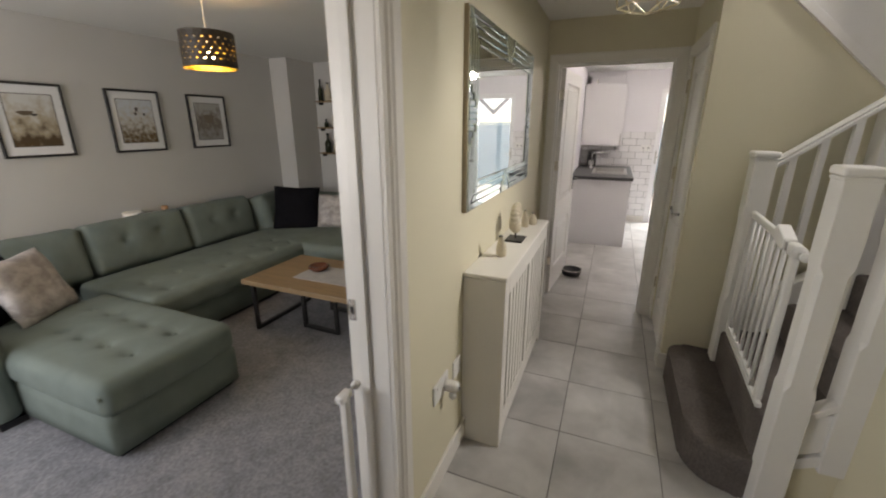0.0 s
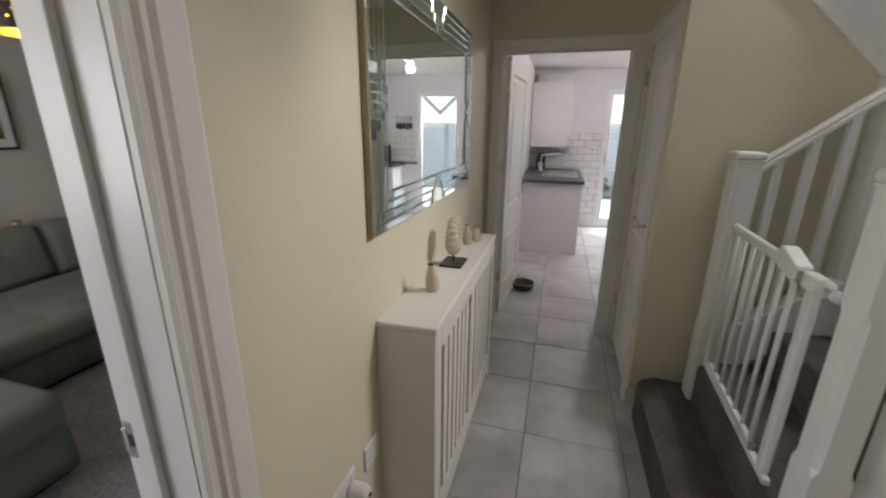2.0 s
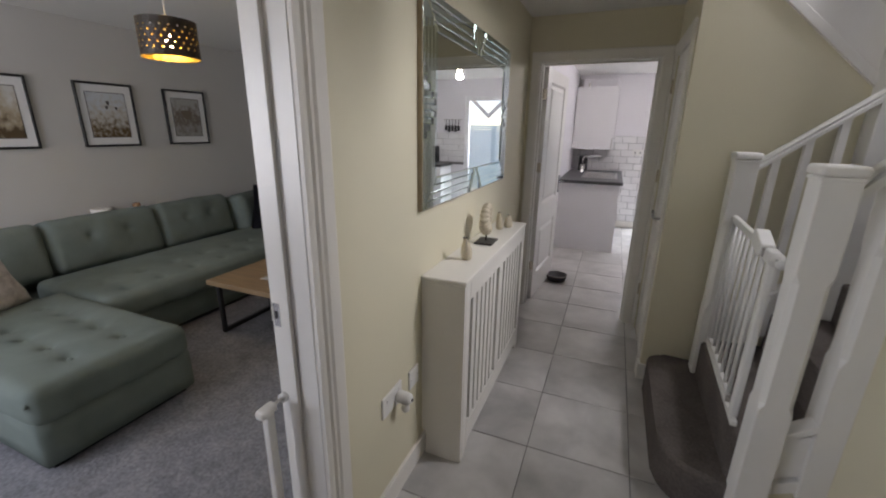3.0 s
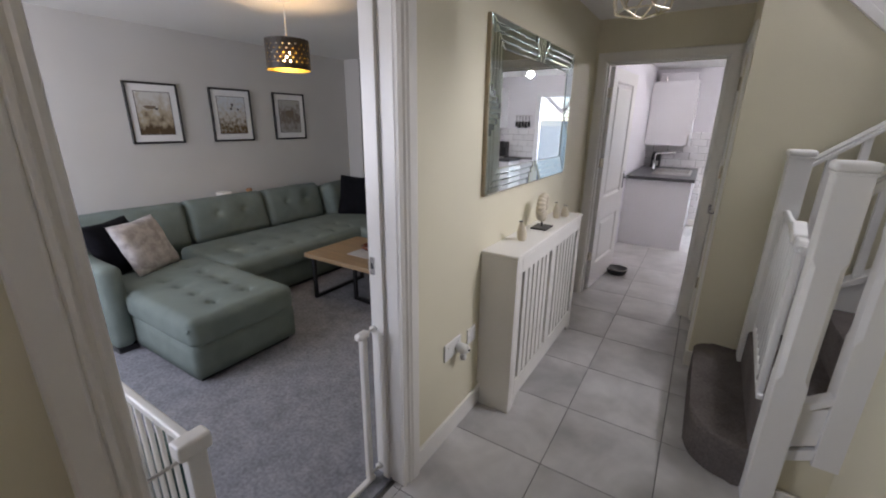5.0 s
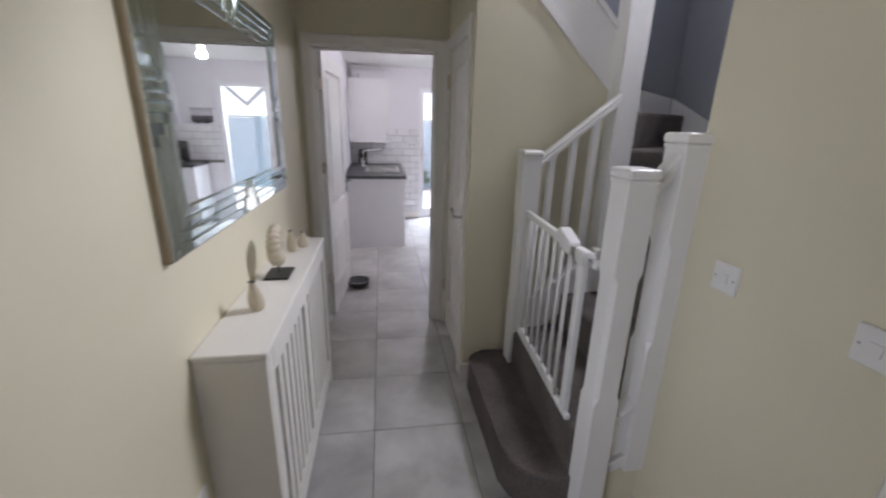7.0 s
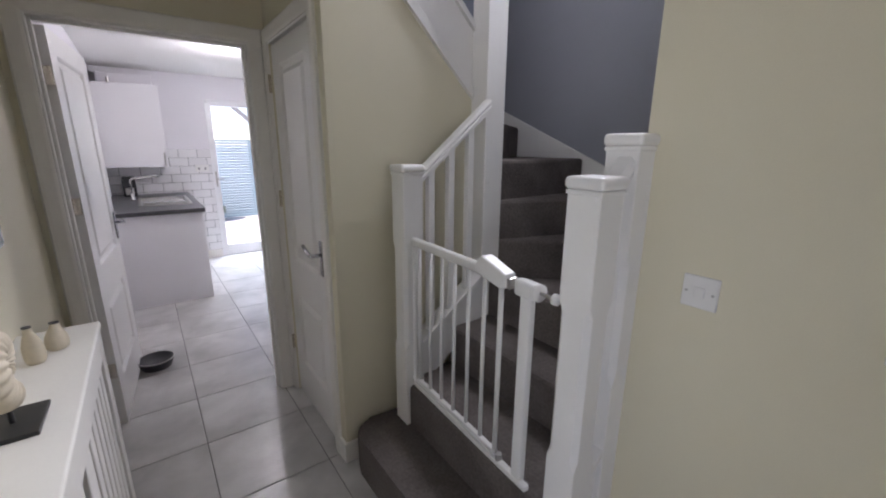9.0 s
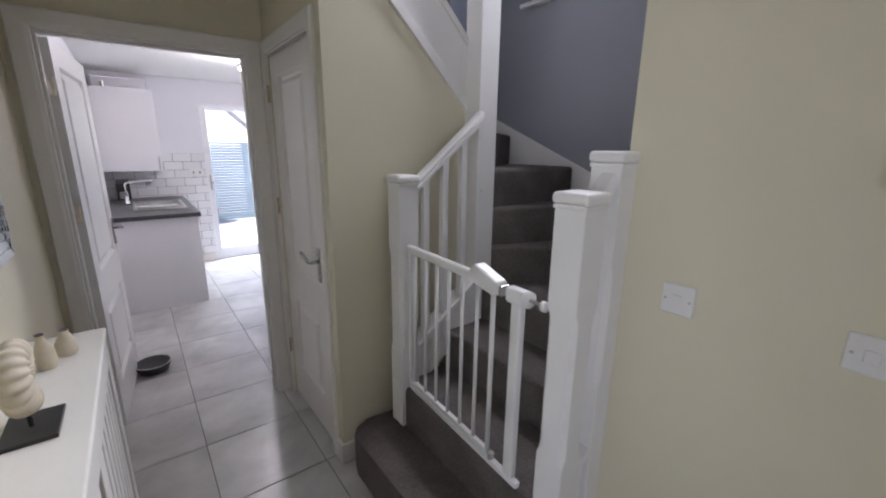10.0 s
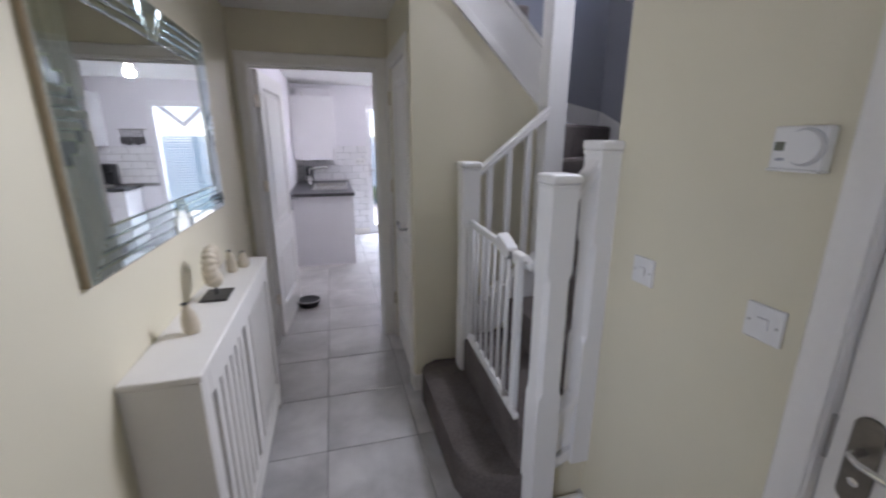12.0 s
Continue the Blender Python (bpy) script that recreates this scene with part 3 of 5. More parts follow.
for x in (0.988, 1.098, 1.210):
    zt, zb = 1.325 + slope * (x - 0.91), 0.575 + 0.735 * (x - 0.91)
    part("spindle", prism([(x - 0.016, zb), (x + 0.016, zb + 0.02), (x + 0.016, zt + 0.012), (x - 0.016, zt - 0.01)], "y", 2.714, 2.746, 0.002), GLOSS, bal)
short = thing("short_handrail", "short white painted handrail between two newel posts", "handrail", (0, 0, 0))
rail("handrail", 0.918, 1.315, 1.016, 1.425, 1.842, short)
part("fillet", prism([(0.918, 1.29), (1.016, 1.40), (1.016, 1.425), (0.918, 1.315)], "y", 1.826, 1.858), GLOSS, short)

# ---- safety gates ----
g = thing("stair_gate", "white metal safety gate fixed across the foot of the stairs", "safety gate", (0.868, 2.68, 0), rz=-3.1)
def bar(name, x0, x1, y0, y1, z0, z1, parent, bev=0.006, label=""):
    return part(name, box(x0, x1, y0, y1, z0, z1, bev, 3), PLASTIC, parent, label)
bar("base_bar", -0.012, 0.012, -0.735, -0.008, 0.406, 0.430, g)
bar("side_post", -0.014, 0.014, -0.712, -0.668, 0.43, 1.075, g, 0.008)
bar("side_post", -0.012, 0.012, -0.030, -0.008, 0.43, 1.10, g, 0.006)
leaf = bar("gate_top_rail", -0.013, 0.013, -0.580, -0.008, 1.075, 1.112, g, 0.010)
bar("gate_bottom_rail", -0.010, 0.010, -0.580, -0.035, 0.434, 0.456, g, 0.005)
for i in range(7):
    y = -0.577 + i * (2.628 - 2.103) / 6 + (0.004 if i == 0 else 0)
    part("bar", cyl((0, y, 0.445), (0, y, 1.085), 0.0075 if i not in (0,) else 0.009, 10), PLASTIC, g, "", True)
h = part("latch_housing", prism([(-0.465, 1.082), (-0.465, 1.120), (-0.495, 1.148), (-0.610, 1.112), (-0.618, 1.075), (-0.595, 1.060)], "x", -0.024, 0.024, 0.006), PLASTIC, g, "white moulded latch housing")
part("latch_button", box(-0.018, 0.018, -0.628, -0.614, 1.068, 1.104, 0.003, 2), STEEL, h, "grey latch button")
part("post_head", box(-0.02, 0.02, -0.725, -0.645, 1.06, 1.112, 0.012, 3), PLASTIC, g, "white moulded post head")
part("hand_wheel", cyl((0, -0.738, 1.088), (0, -0.723, 1.088), 0.026, 20), PLASTIC, g, "round clamping wheel", True)
part("wall_cup", cyl((0, -0.800, 1.088), (0, -0.786, 1.088), 0.016, 16), PLASTIC, g, "", True)
part("bolt", cyl((0, -0.790, 1.088), (0, -0.735, 1.088), 0.006, 8), STEEL, g)
part("wall_cup", cyl((0, -0.008, 1.095), (0, 0.002, 1.095), 0.018, 16), PLASTIC, g, "", True)
part("hinge_pin", cyl((0, -0.595, 0.418), (0, -0.595, 0.452), 0.012, 12), STEEL, g, "grey steel pivot")
part("wall_cup", cyl((0, -0.015, 0.45), (0, 0.004, 0.45), 0.013, 12), PLASTIC, g)

lg = thing("lounge_gate", "white metal safety gate standing open in the lounge doorway", "safety gate", (-0.545, 0, 0))
bar("base_bar", -0.012, 0.012, 0.335, 1.025, 0.014, 0.036, lg)
bar("side_post", -0.013, 0.013, 0.985, 1.012, 0.03, 0.735, lg, 0.006)
bar("side_post", -0.02, 0.02, 0.335, 0.385, 0.03, 0.70, lg, 0.006)
part("post_head", box(-0.025, 0.028, 0.315, 0.40, 0.695, 0.745, 0.010, 3), PLASTIC, lg, "white moulded post head")
part("post_head", box(-0.016, 0.016, 0.965, 1.025, 0.72, 0.748, 0.010, 3), PLASTIC, lg, "white moulded post head")
for z in (0.735, 0.05):
    part("bolt", cyl((0, 1.02, z), (0, 1.067, z), 0.005, 8), STEEL, lg)
    part("wall_cup", cyl((0, 1.052, z), (0, 1.067, z), 0.014, 14), PLASTIC, lg, "", True)
    part("bolt", cyl((0, 0.218, z - 0.045 if z > 0.5 else z), (0, 0.34, z - 0.045 if z > 0.5 else z), 0.005, 8), STEEL, lg)
bar("gate_top_rail", -0.60, -0.02, 0.345, 0.371, 0.705, 0.735, lg, 0.008)
bar("gate_bottom_rail", -0.60, -0.02, 0.348, 0.368, 0.06, 0.08, lg, 0.005)
for i in range(9):
    x = -0.59 + i * 0.066
    part("bar", cyl((x, 0.358, 0.07), (x, 0.358, 0.715), 0.0075, 10), PLASTIC, lg, "", True)

# ---- radiator cover ----
rc = thing("radiator_cover", "white painted slatted radiator cover against the hall wall", "radiator cover", (0, 0, 0))
part("top", box(-0.42, -0.216, 1.740, 2.952, 0.886, 0.908, 0.006, 3), SATIN, rc, "white top board with rounded edge")
for y0, y1 in ((1.745, 1.763), (2.925, 2.943)):
    part("side_panel", prism([(-0.418, 0.13), (-0.398, 0.13), (-0.398, 0.0), (-0.222, 0.0), (-0.222, 0.884), (-0.418, 0.884)], "y", y0, y1), SATIN, rc)
FX0, FX1 = -0.240, -0.221
part("stile", box(FX0, FX1, 1.763, 1.820, 0.0, 0.884, 0.002, 1), SATIN, rc)
part("stile", box(FX0, FX1, 2.868, 2.925, 0.0, 0.884, 0.002, 1), SATIN, rc)
part("stile", box(FX0, FX1, 2.305, 2.383, 0.165, 0.800, 0.002, 1), SATIN, rc)
part("rail", box(FX0, FX1, 1.820, 2.868, 0.800, 0.884, 0.002, 1), SATIN, rc)
part("rail", prism([(1.820, 0.165), (1.820, 0.02), (1.86, 0.055), (2.83, 0.055), (2.868, 0.02), (2.868, 0.165)], "x", FX0, FX1), SATIN, rc, "shaped bottom rail")
for a, b in ((1.820, 2.305), (2.383, 2.868)):
    n = 6
    for i in range(n):
        y = a + (i + 1) * (b - a) / (n + 1)
        part("slat", box(FX0 + 0.002, FX1 - 0.003, y - 0.023, y + 0.023, 0.165, 0.800, 0.002, 1), SATIN, rc)
rad = thing("radiator", "white steel radiator hidden behind the slats", "radiator", (0, 0, 0))
part("panel", box(-0.385, -0.30, 1.86, 2.83, 0.16, 0.76, 0.012, 2), GLOSS, rad)
for y in (1.95, 2.74):
    part("bracket", box(-0.42, -0.38, y - 0.02, y + 0.02, 0.2, 0.7), GLOSS, rad)
    part("pipe", cyl((-0.34, y, 0.0), (-0.34, y, 0.17), 0.008, 8), GLOSS, rad)

# ---- mirror ----
MY0, MY1, MZ0, MZ1 = 1.712, 2.972, 1.187, 1.972
mi = thing("wall_mirror", "large rectangular silver wall mirror above the radiator cover", "mirror", (-0.42, 0, 0))
part("backing", box(0.0, 0.018, MY0, MY1, MZ0, MZ1), FOIL, mi, "thin bronze-coloured edge")
part("pane", box(0.018, 0.022, MY0 + 0.004, MY1 - 0.004, MZ0 + 0.004, MZ1 - 0.004), MIRROR, mi, "clear mirror pane")
def glass_bar(outline, inset=0.0045, h=0.0055):
    """A flat bar of mirror with ground edges: outline in y and z."""
    n = len(outline)
    inner = []
    for k in range(n):
        p, a, b = (Vector(outline[q % n]) for q in (k, k - 1, k + 1))
        u, v = (a - p).normalized(), (b - p).normalized()
        sine = max(abs(u.x * v.y - u.y * v.x), 0.3)
        inner.append(p + (u + v) * inset / sine)
    bm = bmesh.new()
    lo = [bm.verts.new((0.0228, *p)) for p in outline]
    hi = [bm.verts.new((0.0228 + h, *p)) for p in inner]
    bm.faces.new(hi), bm.faces.new(lo[::-1])
    for k in range(n):
        bm.faces.new((lo[k], lo[(k + 1) % n], hi[(k + 1) % n], hi[k]))
    part("mirror_strip", bm, STRIP, mi)
B = 0.126
for r in ((MY0 + 0.004, MY1 - 0.004, MZ0 + 0.004, MZ0 + B), (MY0 + 0.004, MY1 - 0.004, MZ1 - B, MZ1 - 0.004), (MY0 + 0.004, MY0 + B, MZ0 + B, MZ1 - B), (MY1 - B, MY1 - 0.004, MZ0 + B, MZ1 - B)):
    part("frame_bed", box(0.0218, 0.0226, *r), BED, mi, "dark silvered bed under the strips")
ym, zm = (MY0 + MY1) / 2, (MZ0 + MZ1) / 2
# each side in its own terms: u along the side from its middle, d inwards from the outer edge
SIDES = [(lambda u, d: (ym + u, MZ0 + d), (MY1 - MY0) / 2), (lambda u, d: (ym + u, MZ1 - d), (MY1 - MY0) / 2), (lambda u, d: (MY0 + d, zm + u), (MZ1 - MZ0) / 2), (lambda u, d: (MY1 - d, zm + u), (MZ1 - MZ0) / 2)]
for at, half in SIDES:
    for i in range(4):
        d0, d1 = 0.005 + i * 0.0305, 0.0335 + i * 0.0305
        gap = 0.034 + 0.026 * (3 - i)
        for q in (-1, 1):
            glass_bar([at(q * gap, d0), at(q * (half - d0 - 0.002), d0), at(q * (half - d1 - 0.002), d1), at(q * gap, d1)])
    for k, ln in ((-2, 0.065), (-1, 0.095), (0, 0.126), (1, 0.095), (2, 0.065)):
        glass_bar([at(k * 0.0245 - 0.0115, 0.005), at(k * 0.0245 + 0.0115, 0.005), at(k * 0.0245 + 0.0115, ln), at(k * 0.0245 - 0.0115, ln)])

# ---- ornaments on the cover ----
sh = thing("shell_ornament", "ribbed cream shell sculpture on a black stand", "ornament", (-0.32, 2.37, 0.908))
part("plinth", prism([(-0.052, -0.068), (0.046, -0.068), (0.046, 0.068), (-0.052, 0.068)], "z", 0, 0.010, 0.002), BLACKMETAL, sh, "flat black metal plinth")
part("rod", cyl((-0.004, 0, 0.008), (-0.004, 0, 0.10), 0.005, 10), BLACKMETAL, sh)
def shell():
    """A coiled, ribbed horn that narrows towards its middle."""
    bm = bmesh.new()
    rows = []
    n, m = 150, 16
    for i in range(n):
        u = i / (n - 1)
        ang = 1.50 * math.pi - u * 2.5 * math.pi
        rad = 0.046 * (1 - u) ** 0.9 + 0.008
        tub = (0.030 * (1 - u) ** 0.8 + 0.006) * (1 + 0.10 * math.sin(i * 2 * math.pi / 6.5))
        cy, cz = rad * math.cos(ang), rad * 1.25 * math.sin(ang)
        ring = []
        for k in range(m):
            b = 2 * math.pi * k / m
            e = math.cos(b) * tub
            ring.append(bm.verts.new((math.sin(b) * tub * 0.85 + 0.01 * u, cy + e * math.cos(ang), cz + e * math.sin(ang))))
        rows.append(ring)
    for a, b in zip(rows, rows[1:]):
        for k in range(m):
            bm.faces.new((a[k], a[(k + 1) % m], b[(k + 1) % m], b[k]))
    bm.faces.new(rows[0]), bm.faces.new(rows[-1][::-1])
    return bm
part("shell", shell(), STONE, sh, "ribbed coiled cream shell", True).location = (-0.005, 0.0, 0.145)
def vase(x, y, h, w, name="vase", lean=0.0):
    v = thing(name, "small matt cream ceramic bottle vase on the radiator cover", "vase", (x, y, 0.908), "cream bottle vases")
    def slant(bm):
        for q in bm.verts:
            q.co.y -= lean * q.co.z * q.co.z / h
        return bm
    part("body", slant(lathe([(0.001, 0), (w * 0.72, 0), (w * 0.94, h * 0.08), (w, h * 0.26), (w * 0.93, h * 0.48), (w * 0.70, h * 0.68), (w * 0.44, h * 0.84), (w * 0.36, h * 0.95), (w * 0.40, h), (w * 0.28, h), (w * 0.26, h * 0.9), (0.001, h * 0.88)], 24)), STONE, v, "", True)
    part("rim", slant(lathe([(w * 0.27, h * 0.985), (w * 0.42, h * 0.985), (w * 0.42, h * 1.015), (w * 0.27, h * 1.015)], 20)), BLACKMETAL, v, "dark rim")
    return v
vase(-0.32, 2.036, 0.112, 0.027, lean=0.24)
vase(-0.335, 2.700, 0.110, 0.024, lean=0.18)
vase(-0.300, 2.775, 0.075, 0.028, lean=-0.2)

# ---- wall fittings ----
def switch(y, z, w=0.086):
    s = thing("light_switch", "white plastic single light switch on the cream wall", "light switch", (HX1, y, z), "light switches by the stairs")
    part("plate", box(-0.009, 0, -w / 2, w / 2, -w / 2, w / 2, 0.004, 2), PLASTIC, s)
    rk = part("rocker", box(-0.014, -0.009, -0.013, 0.013, -0.014, 0.014, 0.002, 2), PLASTIC, s)
    for d in (-1, 1):
        part("screw", cyl((-0.0105, d * 0.031, 0), (-0.0088, d * 0.031, 0), 0.0035, 10), STEEL, s)
switch(1.640, 1.130), switch(1.262, 1.125)
th = thing("thermostat", "white wall thermostat with a round dial and small display", "thermostat", (HX1, 1.258, 1.51))
part("body", box(-0.03, 0, -0.05, 0.05, -0.043, 0.043, 0.006, 3), PLASTIC, th)
part("dial", cyl((-0.042, -0.017, 0.002), (-0.029, -0.017, 0.002), 0.032, 32, 0.034), PLASTIC, th, "round dial")
part("display", box(-0.0312, -0.0295, 0.022, 0.042, -0.006, 0.012), plain("lcd_grey", (0.16, 0.17, 0.13), 0.25), th, "small grey display")
part("dial_ring", tube([(-0.031, -0.017 + 0.0355 * math.cos(a), 0.002 + 0.0355 * math.sin(a)) for a in [2 * math.pi * i / 40 for i in range(41)]], 0.0014, 6), plain("grey_seam", (0.46, 0.46, 0.46), 0.5), th, "grey seam round the dial")
part("badge", box(-0.0310, -0.0295, 0.020, 0.036, -0.026, -0.020), plain("grey_print", (0.30, 0.31, 0.34), 0.5), th, "grey printed mark")
part("foot", box(-0.036, -0.0, -0.05, 0.05, -0.047, -0.041, 0.002, 1), PLASTIC, th)
so = thing("wall_socket", "white plastic double wall socket with a plug adaptor", "socket", (HX0, 1.468, 0.485))
part("plate", box(0, 0.010, -0.075, 0.075, -0.044, 0.044, 0.004, 2), PLASTIC, so)
for d in (-0.045, 0.045):
    part("rocker", box(0.010, 0.014, d - 0.006, d + 0.006, 0.016, 0.032, 0.002, 1), PLASTIC, so)
ad = thing("plug_adaptor", "round white plug-in air freshener in the wall socket", "air freshener", (HX0 + 0.01, 1.505, 0.478))
part("body", lathe([(0.001, 0), (0.022, 0), (0.026, 0.012), (0.024, 0.05), (0.016, 0.062), (0.001, 0.064)], 20), PLASTIC, ad, "", True).matrix_local = pose(0, 0, 0, 0, 90, 0)
part("nozzle", cyl((0.064, 0, 0), (0.068, 0, 0), 0.006, 12), BLACKMETAL, ad)
part("bottle", lathe([(0.001, 0), (0.014, 0), (0.017, 0.012), (0.014, 0.035), (0.001, 0.036)], 16, (0.035, 0, -0.058)), PLASTIC, ad, "", True)
bl = thing("blank_plate", "white plastic blanking plate on the hall wall", "wall plate", (HX0, 1.655, 0.472))
part("plate", box(0, 0.010, -0.043, 0.043, -0.043, 0.043, 0.004, 2), PLASTIC, bl)
for d in (-1, 1):
    part("screw", cyl((0.0095, d * 0.03, 0), (0.0112, d * 0.03, 0), 0.0035, 8), STEEL, bl)
al = thing("wall_sensor", "small white round alarm sensor high on the hall wall", "sensor", (HX0, 2.30, 2.19))
part("body", lathe([(0.001, 0), (0.045, 0), (0.045, 0.018), (0.035, 0.03), (0.001, 0.032)], 24), PLASTIC, al).matrix_local = pose(0, 0, 0, 0, 90, 0)

# ---- wire pendant in the hall ----
wp = thing("wire_pendant", "gold wire geometric cage pendant light, unlit", "pendant light", (0.193, 1.652, 0))
GOLD = plain("pale_gold_wire", (0.75, 0.68, 0.52), 0.25, 1.0)
part("ceiling_rose", lathe([(0.001, 0), (0.05, 0), (0.045, -0.02), (0.001, -0.025)], 20, (0, 0, CEILING)), PLASTIC, wp)
part("cord", cyl((0, 0, 2.11), (0, 0, 2.29), 0.004, 8), PLASTIC, wp)
cage = [(0.045, 2.11, 6, 0), (0.115, 2.00, 6, 0.5), (0.085, 1.89, 6, 0), (0.0, 1.868, 1, 0)]
pts = [[(r * math.cos((i + o) * math.pi / 3), r * math.sin((i + o) * math.pi / 3), z) for i in range(k)] for r, z, k, o in cage]
def wire(a, b):
    part("wire", cyl(a, b, 0.0028, 6), GOLD, wp)
for ring in pts[:3]:
    for i in range(6):
        wire(ring[i], ring[(i + 1) % 6])
for i in range(6):
    wire(pts[0][i], pts[1][i]), wire(pts[0][(i + 1) % 6], pts[1][i])
    wire(pts[1][i], pts[2][i]), wire(pts[1][i], pts[2][(i + 1) % 6])
for i in range(0, 6):
    wire(pts[2][i], pts[3][0])
part("lampholder", cyl((0, 0, 2.05), (0, 0, 2.12), 0.018, 14), PLASTIC, wp)
part("bulb", lathe([(0.001, 0), (0.018, 0.008), (0.028, 0.03), (0.026, 0.055), (0.014, 0.085), (0.013, 0.10), (0.001, 0.10)], 18, (0, 0, 1.955)), plain("frosted_bulb", (0.85, 0.85, 0.83), 0.3), wp, "", True)

# ---- lounge ----
def cushion(x, y, z, r, div, puff=(0, 0, 0, 0, 0, 0), tufts=(), depth=0.03, spread=0.035, seed=0, wrinkle=0.004, face="z"):
    """A stuffed block with rounded edges, centred on the origin. puff: swell of its +x, -x, +y, -y, +z, -z faces; tufts: pulled-in buttons on one face."""
    bm = bmesh.new()
    half = (x / 2, y / 2, z / 2)
    n = [max(2, int(s / div)) for s in (x, y, z)]
    grid = {}
    def v(i, j, k):
        key = (i, j, k)
        if key in grid: return grid[key]
        u = [2 * a / b - 1 for a, b in zip(key, n)]
        p = Vector([c * h for c, h in zip(u, half)])
        inner = Vector([max(-h + r, min(h - r, c)) for c, h in zip(p, half)])
        d = p - inner
        if d.length > 1e-9:
            m = max(abs(c) for c in d)
            p = inner + d.normalized() * r * (m / r)
        w = [1 - c * c for c in u]
        for ax in range(3):
            o = [b for b in range(3) if b != ax]
            g = w[o[0]] * w[o[1]]
            if u[ax] > 0.5: p[ax] += puff[ax * 2] * g
            if u[ax] < -0.5: p[ax] -= puff[ax * 2 + 1] * g
        fx = 2 if face == "z" else 0
        if u[fx] > 0.3:
            for a, b in tufts:
                dd = ((p[0] - a) ** 2 if face == "z" else (p[2] - a) ** 2) + (p[1] - b) ** 2
                p[fx] -= depth * (0.7 * math.exp(-dd / (spread * spread)) + 0.3 * math.exp(-dd / (spread * spread * 9)))
        q = Vector((p.x * 7 + seed, p.y * 7, p.z * 7))
        p += Vector((noise.noise(q), noise.noise(q + Vector((9, 0, 0))), noise.noise(q + Vector((0, 9, 0))))) * wrinkle
        grid[key] = bm.verts.new(p)
        return grid[key]
    for i in range(n[0]):
        for j in range(n[1]):
            bm.faces.new((v(i, j, 0), v(i, j + 1, 0), v(i + 1, j + 1, 0), v(i + 1, j, 0)))
            bm.faces.new((v(i, j, n[2]), v(i + 1, j, n[2]), v(i + 1, j + 1, n[2]), v(i, j + 1, n[2])))
    for i in range(n[0]):
        for k in range(n[2]):
            bm.faces.new((v(i, 0, k), v(i + 1, 0, k), v(i + 1, 0, k + 1), v(i, 0, k + 1)))
            bm.faces.new((v(i, n[1], k), v(i, n[1], k + 1), v(i + 1, n[1], k + 1), v(i + 1, n[1], k)))
    for j in range(n[1]):
        for k in range(n[2]):
            bm.faces.new((v(0, j, k), v(0, j, k + 1), v(0, j + 1, k + 1), v(0, j + 1, k)))
            bm.faces.new((v(n[0], j, k), v(n[0], j + 1, k), v(n[0], j + 1, k + 1), v(n[0], j, k + 1)))
    return bm


sofa = thing("corner_sofa", "large sage green buttoned corner sofa with a chaise end", "sofa", (0, 0, 0))
def soft(name, lo, hi, r, div, label="", turn=None, **more):
    c = [(a + b) / 2 for a, b in zip(lo, hi)]
    ob = part(name, cushion(*[b - a for a, b in zip(lo, hi)], r, div, **more), SAGE, sofa, label, True)
    ob.matrix_local = pose(*c, *(turn or (0, 0, 0)))
    return ob
def buttons(name, c, pts):
    for a, b in pts:
        part(name, lathe([(0.001, -0.006), (0.013, -0.006), (0.015, 0.0), (0.010, 0.006), (0.001, 0.007)], 12), SAGE, sofa, "", True).location = (c[0] + a, c[1] + b, c[2])
# frames under the cushions
soft("chaise_base", (-3.05, 0.950, 0.045), (-1.836, 1.644, 0.27), 0.014, 0.06, wrinkle=0.002)
soft("seat_base", (-3.88, 1.60, 0.045), (-2.62, 3.50, 0.27), 0.012, 0.08, wrinkle=0.002)
soft("wing_base", (-3.88, 3.15, 0.045), (-1.75, 4.36, 0.27), 0.012, 0.08, wrinkle=0.002)
part("plinth", boxes((-3.0, -1.88, 0.985, 1.61, 0.012, 0.05), (-3.8, -2.66, 1.61, 3.2, 0.012, 0.05), (-3.8, -1.80, 3.2, 4.3, 0.012, 0.05), (-3.8, -2.63, 0.845, 0.96, 0.012, 0.05)), BLACKMETAL, sofa, "recessed black plinth")
# chaise cushion
tuft = [(-2.793, 1.452), (-2.608, 1.447), (-2.42, 1.44), (-2.234, 1.434), (-2.031, 1.431), (-2.605, 1.201), (-2.427, 1.203), (-2.227, 1.202), (-2.029, 1.195)]
cc = (-2.43, 1.297, 0.34)
soft("chaise_cushion", (-3.03, 0.942, 0.245), (-1.825, 1.652, 0.432), 0.055, 0.017, puff=(0.012, 0, 0.006, 0.01, 0.012, 0), tufts=[(a - cc[0], b - cc[1]) for a, b in tuft], depth=0.042, spread=0.026, seed=3)
buttons("button", (0, 0, 0.411), [(a, b) for a, b in tuft])
for y in (1.17, 1.41):
    part("button", lathe([(0.001, -0.006), (0.013, -0.006), (0.015, 0.0), (0.010, 0.006), (0.001, 0.007)], 12), SAGE, sofa, "", True).matrix_local = pose(-1.826, y, 0.385, 0, 60, 0)
for x in (-1.86, -2.02, -2.20):
    part("button", lathe([(0.001, -0.006), (0.013, -0.006), (0.015, 0.0), (0.010, 0.006), (0.001, 0.007)], 12), SAGE, sofa, "", True).matrix_local = pose(x, 0.947, 0.37, 65, 0, 0)
